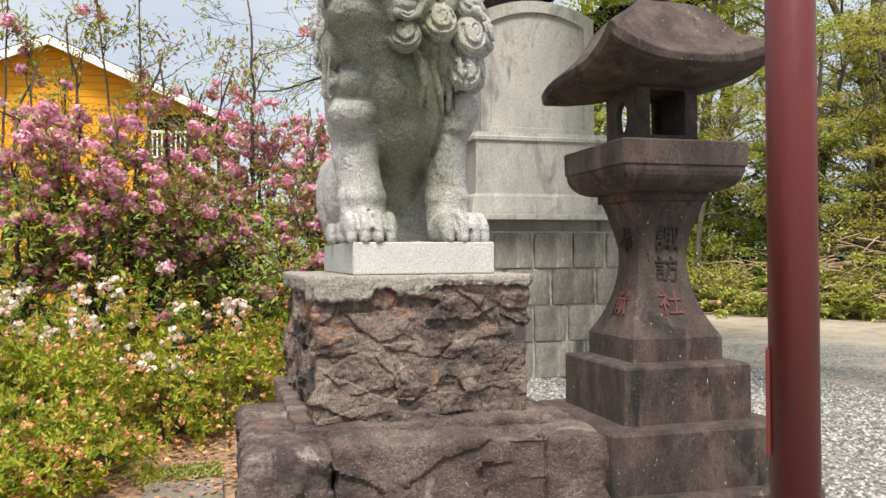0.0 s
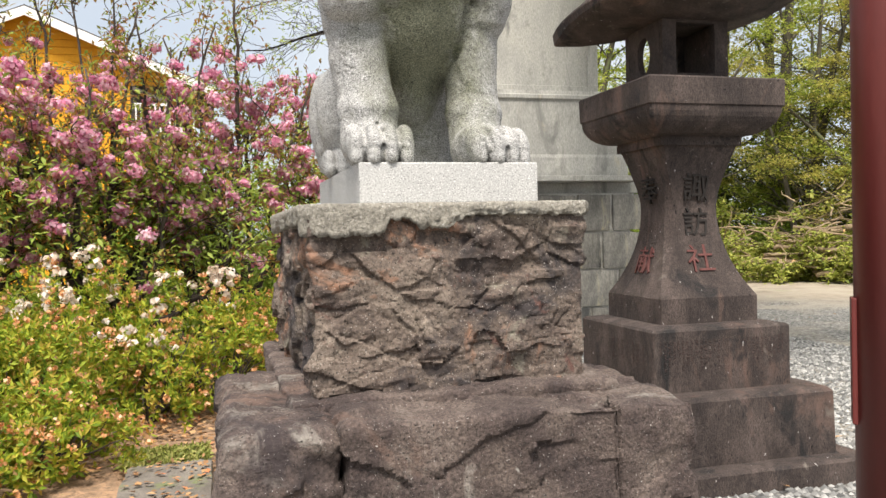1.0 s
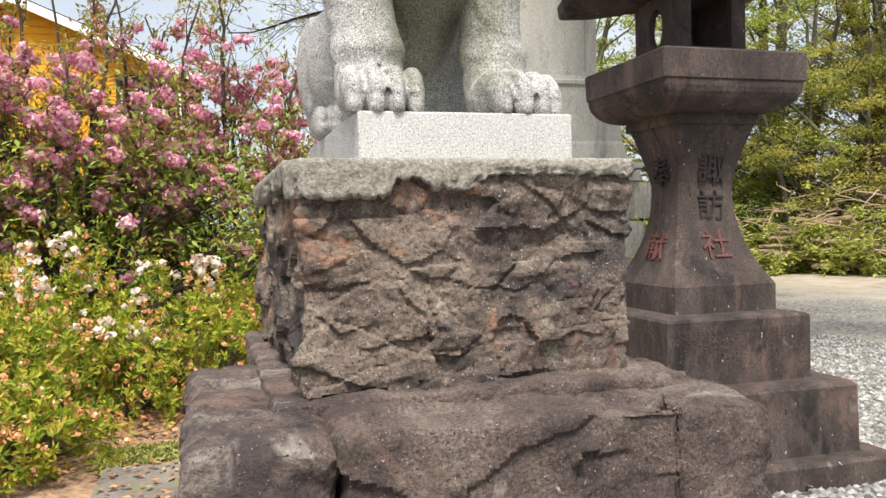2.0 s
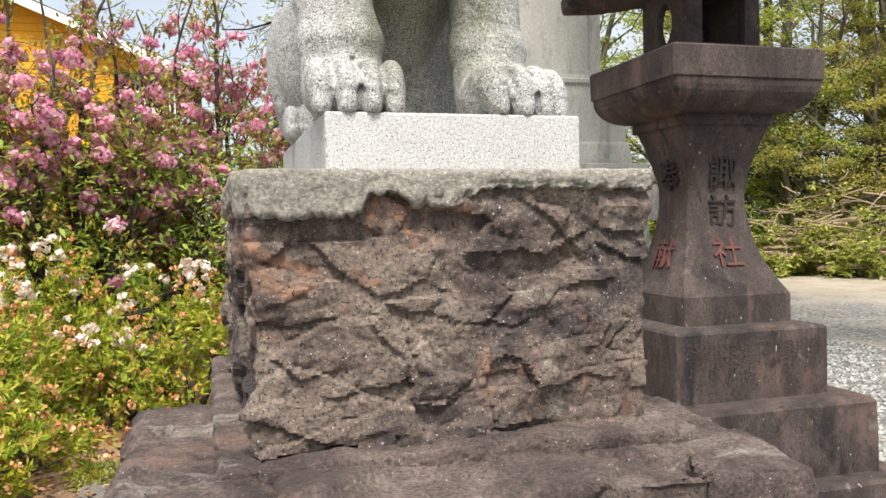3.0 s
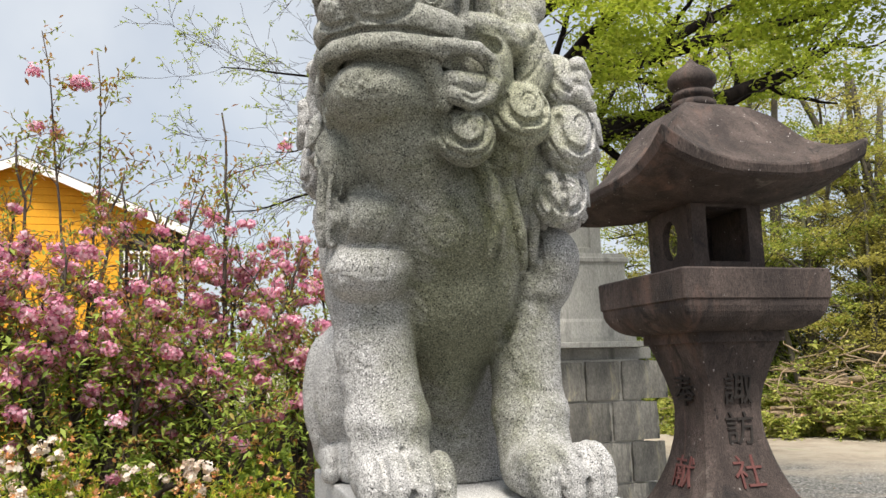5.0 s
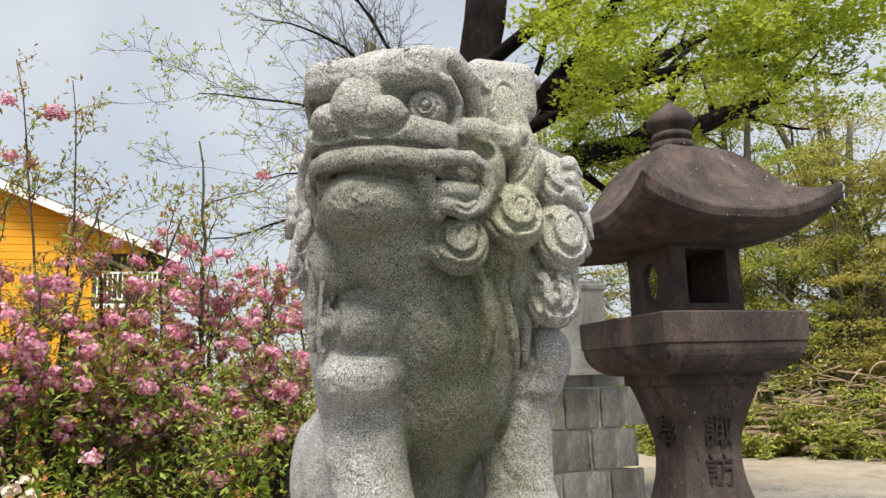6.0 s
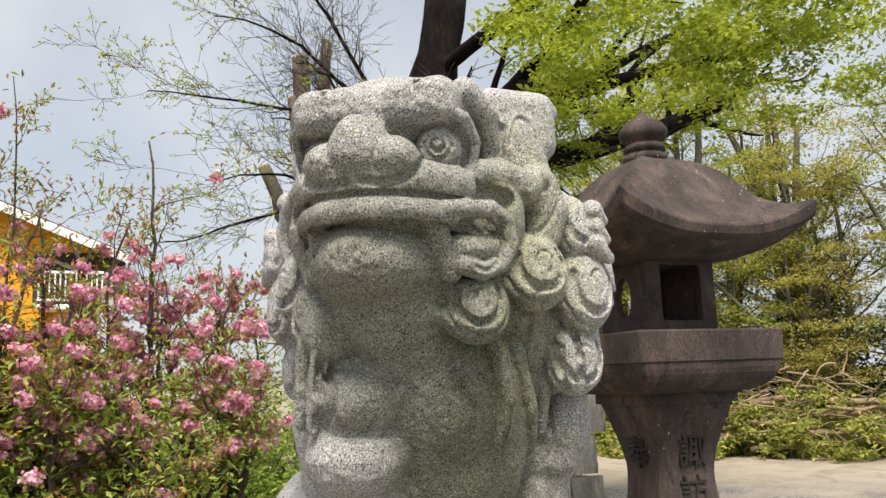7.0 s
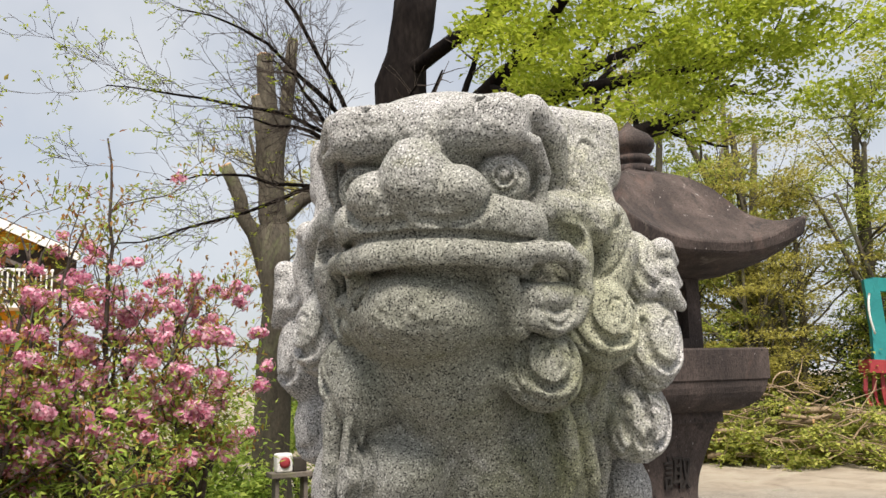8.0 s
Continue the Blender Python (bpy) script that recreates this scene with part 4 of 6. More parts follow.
def model_trunk(c):
    """Chest, belly, haunches and legs."""
    c.ball((-0.03, 0.24, 0.42), (0.185, 0.175, 0.20), 0.03)
    c.ball((-0.035, 0.190, 0.46), (0.165, 0.150, 0.13), 0.03)
    c.limb((-0.02, 0.30, 0.40), (-0.01, 0.56, 0.22), 0.15, 0.14, 0.05)
    c.ball((0.01, 0.42, 0.12), (0.19, 0.14, 0.25), 0.05)
    c.ball((-0.025, 0.285, 0.28), (0.090, 0.090, 0.14), 0.04)
    # haunches and hind feet
    for s in (-1, 1):
        c.ball((s * 0.155 - 0.005, 0.565, 0.165), (0.088, 0.125, 0.165), 0.02)
        c.ball((s * 0.178 - 0.005, 0.485, 0.185), (0.056, 0.07, 0.115), 0.008)
        c.ball((s * 0.205 - 0.005, 0.545, 0.175), (0.044, 0.06, 0.125), 0.004)
        c.limb((s * 0.175 - 0.005, 0.58, 0.05), (s * 0.175 - 0.005, 0.46, 0.036), 0.046, 0.038, 0.012)
        for j in (-1, 0, 1):
            x, y = s * 0.175 - 0.005 + j * 0.033, 0.425 + 0.010 * abs(j)
            c.ball((x, y + 0.012, 0.044), (0.0185, 0.036, 0.030), 0.003)
            c.ball((x, y, 0.022), (0.0175, 0.030, 0.026), 0.003)
            c.limb((x - 0.012, y - 0.026, 0.034), (x + 0.012, y - 0.026, 0.034), 0.003, 0.003, 0.002, True)
        c.string([(s * 0.205 - 0.005, 0.405, 0.28), (s * 0.226 - 0.005, 0.415, 0.20), (s * 0.210 - 0.005, 0.425, 0.09)], 0.008, 0.005, 0.006, True)
        c.string([(s * 0.246 - 0.005, 0.49, 0.28), (s * 0.250 - 0.005, 0.485, 0.18), (s * 0.236 - 0.005, 0.47, 0.08)], 0.009, 0.006, 0.006, True)
    # forelegs
    for top, mid, knee, ank, r in (((-0.180, 0.165, 0.36), (-0.176, 0.165, 0.26), (-0.160, 0.150, 0.145), (-0.160, 0.130, 0.06), 0.0675),
                                   ((0.118, 0.185, 0.38), (0.112, 0.190, 0.27), (0.114, 0.185, 0.145), (0.112, 0.150, 0.05), 0.0655)):
        c.limb(top, mid, r * 1.04, r, 0.012)
        c.limb(mid, knee, r, r * 0.98, 0.012)
        c.limb(knee, ank, r * 1.0, r * 1.02, 0.012)
        c.ball(np.array(knee) + (0, -0.010, -0.010), (r * 1.07, r * 1.04, 0.046), 0.012)
        c.ball(np.array(top) + (0, 0.03, 0.0), (r * 1.1, r * 1.2, 0.09), 0.02)
    paw(c, -0.154, 0.040, 0.98, radians(0.0))
    paw(c, 0.128, 0.050, 1.06, radians(17.0))
    c.limb((0.105, 0.150, 0.05), (0.088, 0.085, 0.045), 0.052, 0.048, 0.012)
    # shoulders and elbows
    c.ball((-0.192, 0.112, 0.468), (0.074, 0.088, 0.054), 0.016)
    c.ball((-0.192, 0.118, 0.385), (0.074, 0.078, 0.056), 0.010)
    c.ball((-0.220, 0.190, 0.43), (0.045, 0.11, 0.09), 0.01)
    c.ball((0.150, 0.165, 0.412), (0.062, 0.080, 0.070), 0.003)
    c.ball((0.136, 0.168, 0.360), (0.060, 0.066, 0.042), 0.012)
    # breast, tapering to the belly
    c.ball((-0.055, 0.125, 0.480), (0.126, 0.114, 0.120), 0.016)
    c.ball((-0.030, 0.160, 0.385), (0.098, 0.090, 0.110), 0.025)
    c.limb((-0.025, 0.190, 0.34), (-0.025, 0.275, 0.18), 0.070, 0.055, 0.025)
    c.limb((-0.012, 0.120, 0.47), (-0.005, 0.165, 0.33), 0.070, 0.050, 0.02)
    # creases: shoulder from breast, shoulder from elbow, elbow from leg
    c.string([(-0.150, 0.030, 0.530), (-0.148, 0.025, 0.480), (-0.146, 0.045, 0.410), (-0.128, 0.070, 0.345), (-0.110, 0.105, 0.28)], 0.010, 0.008, 0.010, True)
    c.string([(-0.262, 0.085, 0.330), (-0.205, 0.050, 0.326), (-0.140, 0.072, 0.338)], 0.008, 0.006, 0.010, True)
    c.string([(-0.262, 0.085, 0.424), (-0.225, 0.040, 0.426), (-0.185, 0.030, 0.430)], 0.006, 0.004, 0.010, True)
    c.string([(0.086, 0.110, 0.50), (0.082, 0.100, 0.42), (0.078, 0.115, 0.34), (0.060, 0.150, 0.27)], 0.016, 0.009, 0.008, True)
    c.string([(0.090, 0.112, 0.335), (0.145, 0.098, 0.326), (0.205, 0.140, 0.340)], 0.013, 0.010, 0.008, True)
    c.string([(-0.111, 0.090, 0.322), (-0.104, 0.100, 0.233), (-0.094, 0.115, 0.157)], 0.004, 0.003, 0.010, True)
    # tail, a flame against the back
    c.limb((0.0, 0.60, 0.30), (0.0, 0.635, 0.52), 0.08, 0.05, 0.03)
    # neck
    c.ball(head_at(0, -0.120, 0.64), (0.195, 0.140, 0.150), 0.03, FACE_AXES)
    c.ball(head_at(0.02, -0.070, 0.535), (0.110, 0.095, 0.09), 0.02, FACE_AXES)


def model_head(c):
    """Skull, brow, eyes, nose, lips and jaw."""
    c.ball(head_at(0, -0.060, 0.79), (0.130, 0.130, 0.115), 0.02, FACE_AXES)
    c.ball(head_at(0, 0.020, 0.858), (0.130, 0.130, 0.074), 0.018, FACE_AXES)
    c.ball(head_at(0, 0.030, 0.795), (0.110, 0.100, 0.080), 0.01, FACE_AXES)
    c.ball(head_at(0.0, 0.000, 0.690), (0.128, 0.110, 0.085), 0.01, FACE_AXES)
    # muzzle and lips
    c.ball(head_at(0.008, 0.062, 0.750), (0.114, 0.148, 0.044), 0.006, FACE_AXES)
    c.ball(head_at(0.008, 0.050, 0.700), (0.098, 0.135, 0.024), 0.006, FACE_AXES)
    sweep = np.linspace(-1, 1, 25)
    c.string([lip_at(a, 0.748, 0.022) for a in sweep], 0.0265, 0.0265, 0.008)
    c.string([lip_at(a, 0.7065, 0.0165) for a in sweep], 0.0180, 0.0180, 0.002)
    c.engrave([lip_at(a, 0.7250) for a in np.linspace(-0.86, 1, 30)], FWD, 0.0048, 0.1)
    c.string([lip_at(a, 0.6860, 0.018) for a in sweep[4:-4]], 0.0105, 0.0105, 0.003, True)
    # nose
    c.ball(head_at(0, 0.186, 0.780), (0.044, 0.052, 0.043), 0.005, FACE_AXES)
    c.ball(head_at(-0.002, 0.196, 0.806), (0.025, 0.032, 0.024), 0.010, FACE_AXES)
    c.limb(head_at(0, 0.165, 0.806), head_at(0, 0.105, 0.848), 0.020, 0.018, 0.010)
    for s in (-1, 1):
        c.ball(head_at(s * 0.044, 0.176, 0.768), (0.036, 0.050, 0.033), 0.004, FACE_AXES)
        c.engrave([head_at(s * x, 0.20, z) for x, z in ((0.012, 0.738), (0.035, 0.735), (0.056, 0.738), (0.072, 0.748), (0.080, 0.764), (0.078, 0.782))], FWD, 0.0062, 0.2, 0.003)
    # jaw, chin and throat
    c.ball(jaw_at(0.008, 0.086, 0.650), (0.094, 0.112, 0.064), 0.008, FACE_AXES)
    c.ball(jaw_at(0.006, 0.122, 0.664), (0.060, 0.076, 0.032), 0.010, FACE_AXES)
    c.ball(jaw_at(0.058, 0.050, 0.640), (0.066, 0.078, 0.050), 0.008, FACE_AXES)
    c.ball(jaw_at(-0.058, 0.050, 0.640), (0.062, 0.078, 0.050), 0.008, FACE_AXES)
    c.limb(head_at(-0.008, 0.046, 0.605), head_at(0.010, -0.035, 0.490), 0.086, 0.078, 0.014)
    # jowl and the neck under it, on the far side of the throat
    c.ball(head_at(-0.094, 0.062, 0.566), (0.046, 0.050, 0.050), 0.004, FACE_AXES)
    c.ball(head_at(-0.085, 0.005, 0.525), (0.070, 0.066, 0.095), 0.010, FACE_AXES)
    c.ball((-0.205, 0.165, 0.530), (0.060, 0.075, 0.060), 0.008)
    for s in (-1, 1):
        # brow over a deep socket, and the eye with its ringed iris
        c.ball(head_at(s * 0.082, 0.142, 0.800), (0.047, 0.056, 0.038), 0.003, FACE_AXES, True)
        c.slab_box(head_at(s * 0.066, 0.094, 0.862), (0.052, 0.064, 0.033), 0.027, FACE_AXES, 0.006)
        e = head_at(s * 0.082, 0.104, 0.800)
        c.ball(e, (0.0320, 0.0320, 0.0320), 0.0012, FACE_AXES)
        gaze = head_way(s * 0.20, 1.0, -0.03)
        gaze = gaze / np.linalg.norm(gaze)
        c.engrave(ring_of(e, gaze, 0.0190), gaze, 0.0036, 0.2)
        c.engrave(ring_of(e, gaze, 0.0085), gaze, 0.0030, 0.2)
        # lids that sweep round the outer corner
        c.string([head_at(s * 0.098, 0.146, 0.846), head_at(s * 0.122, 0.118, 0.838), head_at(s * 0.130, 0.085, 0.812), head_at(s * 0.122, 0.078, 0.780)], 0.009, 0.007, 0.002)
        c.string([head_at(s * 0.118, 0.095, 0.884), head_at(s * 0.140, 0.060, 0.860), head_at(s * 0.140, 0.030, 0.818), head_at(s * 0.128, 0.020, 0.785)], 0.019, 0.012, 0.003)
        bump = head_at(s * 0.066, 0.142, 0.878)
        c.ball(bump, (0.019, 0.016, 0.012), 0.005, FACE_AXES)
        c.engrave(ring_of(bump, head_way(0, 0.7, 0.714), 0.0135, 320, 0.005), head_way(0, 0.7, 0.714), 0.0032, 0.2)
        # ear: a rounded block with a sunk hollow and a drawn-out tip
        c.slab_box(head_at(s * 0.152, -0.082, 0.878), (0.068, 0.046, 0.056), 0.028, ear_axes(s), 0.003)
        c.limb(head_at(s * 0.168, -0.086, 0.898), head_at(s * 0.206, -0.140, 0.914), 0.034, 0.018, 0.008)
        c.limb(head_at(s * 0.150, -0.070, 0.85), head_at(s * 0.165, -0.080, 0.79), 0.050, 0.050, 0.010)
        ear_out = ear_axes(s)[1] * (1 if ear_axes(s)[1] @ FWD > 0 else -1)
        c.engrave([head_at(s * (0.172 + 0.030 * math.cos(t)), -0.05, 0.828 + 0.052 * math.sin(t)) for t in np.linspace(0.1, 3.0, 16)], ear_out, 0.0045, 0.2)
        c.string([head_at(s * 0.128, 0.010, 0.90), head_at(s * 0.146, -0.020, 0.86), head_at(s * 0.140, -0.025, 0.81)], 0.010, 0.008, 0.006, True)
        # fang flap: a hanging drop with a groove on its inner side
        c.limb(jaw_at(s * 0.098, 0.134, 0.692), jaw_at(s * 0.112, 0.104, 0.632), 0.018, 0.016, 0.004)
        c.string([jaw_at(s * 0.076, 0.178, 0.690), jaw_at(s * 0.086, 0.162, 0.660), jaw_at(s * 0.098, 0.132, 0.622)], 0.0095, 0.0060, 0.003, True)
        c.string([jaw_at(s * 0.097, 0.166, 0.682), jaw_at(s * 0.107, 0.148, 0.655), jaw_at(s * 0.112, 0.138, 0.636)], 0.0055, 0.0040, 0.002, True)
        # cheek with an arched brow over a hollow
        c.ball(head_at(s * 0.124, 0.000, 0.720), (0.056, 0.066, 0.085), 0.008, FACE_AXES)
        c.string([head_at(s * 0.104, 0.086, 0.752), head_at(s * 0.122, 0.062, 0.774), head_at(s * 0.150, 0.022, 0.778), head_at(s * 0.180, -0.016, 0.766)], 0.018, 0.026, 0.004)
        c.limb(head_at(s * 0.122, 0.092, 0.744), head_at(s * 0.158, 0.036, 0.738), 0.015, 0.017, 0.004, True)
        # looped fold at the corner of the mouth
        c.limb(jaw_at(s * 0.138, 0.118, 0.684), jaw_at(s * 0.176, 0.074, 0.682), 0.019, 0.017, 0.004, True)
        loop = [jaw_at(s * a, b, z) for a, b, z in ((0.118, 0.150, 0.708), (0.142, 0.122, 0.712), (0.166, 0.094, 0.714), (0.182, 0.070, 0.700), (0.186, 0.058, 0.672),
                                                    (0.174, 0.064, 0.644), (0.152, 0.086, 0.632), (0.130, 0.112, 0.640))]
        c.string(loop, 0.0125, 0.0130, 0.002)
        c.limb(jaw_at(s * 0.128, 0.108, 0.662), jaw_at(s * 0.166, 0.064, 0.668), 0.019, 0.016, 0.004)
        c.engrave([jaw_at(s * (0.152 + 0.035 * math.cos(t)), 0.09, 0.672 + 0.040 * math.sin(t)) for t in np.linspace(0.8, -2.0, 20)], head_way(s * 0.5, 0.866, 0.0), 0.0034, 0.2)


def lock(c, at, way, r, sense=1, tall=1.0, lip=1.0):
    """A snail-shell lock that faces way: a cup-shaped body and a ball set high in it, parted by cut lines; at is the middle of the ball's face."""
    n = np.array(way, float)
    n /= np.linalg.norm(n)
    side = np.cross(UPW, n)
    side = side / np.linalg.norm(side) * sense
    up = np.cross(n, side) * sense
    axes = (side, up, n)
    at = np.array(at, float)
    hub = at - up * r * 0.16 * lip
    c.ball(hub - n * r * 0.74, (r * 1.02, r * (0.98 + 0.10 * lip) * tall, r * 0.76), 0.004, axes)
    c.ball(hub - n * r * 0.62 - up * r * 0.40 * tall, (r * 0.86, r * 0.56, r * 0.62), 0.006, axes)
    # the cup draws out to a point towards the face
    c.limb(hub - n * r * 0.62 - up * r * 0.42 - side * r * 0.5, hub - n * r * 0.75 - up * r * 0.10 - side * r * 1.35 * lip, r * 0.36, r * 0.10, 0.006)

    def bow(R, a0, a1, end, drop=0.0):
        f = np.linspace(0, 1, 20)
        ang = np.radians(a0 + (a1 - a0) * f)
        rad = R + (end - R) * f
        return [at - up * r * drop + k * (math.cos(g) * side + tall * math.sin(g) * up) for g, k in zip(ang, rad)]
    c.engrave(bow(r * 0.72, 160, 390, r * 0.64), n, r * 0.14, 0.3)
    c.ball(at - n * r * 0.44 + up * r * 0.08, (r * 0.60, r * 0.60 * tall, r * 0.46), 0.0015, axes)
    c.engrave(bow(r * 0.95, 195, 345, r * 0.88, 0.14), n, r * 0.06, 0.3)
    c.engrave(bow(r * 0.36, -70, 190, r * 0.15, -0.06), n, r * 0.055, 0.2)


def model_mane(c):
    """Snail-shell locks, alike on both sides, and the strands that hang under them."""
    c.ball(head_at(0, -0.150, 0.700), (0.235, 0.130, 0.130), 0.02, FACE_AXES)
    c.ball(head_at(0, -0.160, 0.560), (0.225, 0.120, 0.130), 0.02, FACE_AXES)
    for s in (-1, 1):
        c.ball(head_at(s * 0.135, -0.080, 0.600), (0.060, 0.060, 0.065), 0.010, FACE_AXES)
        for a, b, z, wa, wb, wz, r, tall, lip in (
            (0.130, 0.090, 0.595, 0.45, 0.90, 0.05, 0.046, 1.0, 1.1), (0.205, -0.004, 0.652, 0.60, 0.80, 0.05, 0.054, 1.0, 1.15),
            (0.272, -0.098, 0.628, 0.72, 0.70, 0.05, 0.052, 1.25, 0.7), (0.246, -0.104, 0.518, 0.62, 0.78, -0.02, 0.051, 1.05, 0.6),
            (0.258, -0.096, 0.728, 0.75, 0.62, 0.20, 0.044, 1.2, 0.6),
            (0.290, -0.215, 0.660, 1.0, -0.10, 0.10, 0.062, 1.1, 1.0), (0.262, -0.215, 0.545, 1.0, -0.10, 0.05, 0.060, 1.1, 1.0), (0.235, -0.205, 0.770, 0.9, -0.20, 0.35, 0.056, 1.0, 1.0),
            (0.090, -0.300, 0.800, 0.3, -1.0, 0.40, 0.070, 1.0, 1.0), (0.110, -0.320, 0.670, 0.3, -1.0, 0.20, 0.075, 1.0, 1.0), (0.080, -0.300, 0.560, 0.2, -1.0, 0.10, 0.070, 1.0, 1.0),
        ):
            lock(c, head_at(s * a, b, z), head_way(s * wa, wb, wz), r, s, tall, lip)
        # long lobe beside the ear, with a small curl at its head and a line down its flank
        c.string([head_at(s * 0.190, -0.052, 0.768), head_at(s * 0.204, -0.062, 0.735), head_at(s * 0.196, -0.058, 0.700)], 0.037, 0.030, 0.004)
        c.ball(head_at(s * 0.200, -0.024, 0.780), (0.019, 0.014, 0.017), 0.002, FACE_AXES)
        c.engrave([head_at(s * 0.200 + 0.022 * math.cos(t), -0.02, 0.779 + 0.021 * math.sin(t)) for t in np.linspace(2.6, 6.9, 18)], head_way(s * 0.5, 0.866, 0.0), 0.0032, 0.2)
        c.engrave([head_at(s * a, -0.03, z) for a, z in ((0.234, 0.765), (0.233, 0.750), (0.226, 0.733), (0.214, 0.716), (0.200, 0.704), (0.184, 0.697))], head_way(s * 0.5, 0.866, 0.0), 0.0036, 0.2)
        # torn tufts on the outer lock
        for k in range(3):
            c.limb(head_at(s * 0.270, -0.110, 0.740 - 0.026 * k), head_at(s * (0.284 + 0.003 * k), -0.124, 0.726 - 0.030 * k), 0.018, 0.009, 0.004)
    # strands that hang from the locks, each with a line cut beside it
    for pts, r in (
        ([(-0.026, 0.020, 0.575), (-0.007, 0.005, 0.515), (0.005, 0.010, 0.459), (-0.004, 0.030, 0.405)], 0.015),
        ([(0.031, 0.050, 0.576), (0.040, 0.040, 0.515), (0.061, 0.050, 0.448), (0.076, 0.080, 0.394)], 0.014),
        ([(0.076, 0.070, 0.579), (0.087, 0.065, 0.522), (0.099, 0.075, 0.464), (0.099, 0.095, 0.406)], 0.012),
        ([(0.114, 0.085, 0.579), (0.117, 0.080, 0.526), (0.122, 0.090, 0.467)], 0.012),
        ([(-0.252, 0.060, 0.546), (-0.258, 0.070, 0.501), (-0.261, 0.090, 0.429)], 0.013),
        ([(-0.266, 0.090, 0.553), (-0.271, 0.100, 0.507), (-0.270, 0.120, 0.434)], 0.013),
    ):
        pts = [np.array(p) for p in pts]
        fine = [np.array([np.interp(t, range(len(pts)), [p[k] for p in pts]) for k in range(3)]) for t in np.linspace(0, len(pts) - 1, 16)]
        c.string([p + (0, 0.010, 0) for p in fine], r, 0.008, 0.005)
        c.engrave([p + (0.015, 0, 0) for p in fine], (0, -1, 0), 0.0075, 0.1)


def model_guardian():
    """The statue in two blocks of clay: a fine one before, a coarser one behind, cut flat at the sole."""
    V, Q = [], []
    for lo, hi, step in (((-0.37, -0.18, -0.010), (0.29, 0.235, 0.962), 0.0024), ((-0.46, 0.222, -0.012), (0.33, 0.76, 0.97), 0.0055)):
        c = Clay(lo, hi, step)
        model_trunk(c)
        model_mane(c)
        model_head(c)
        zz = c.lo[2] + np.arange(c.shape[2]) * c.step
        c.d[:] = np.maximum(c.d, (0.0005 - zz)[None, None, :].astype(np.float32))
        v, q = c.skin()
        Q.append(q + sum(len(x) for x in V))
        V.append(v)
    V = np.concatenate(V)
    V = V + (0.0009 * vnoise(V, 130, 4) + 0.0010 * vnoise(V, 40, 8))[:, None] * np.array([1, 1, 1])
    V[:, 2] = np.maximum(V[:, 2], 0.0)
    return tri_mesh("guardian_statue", V, np.concatenate(Q), True)


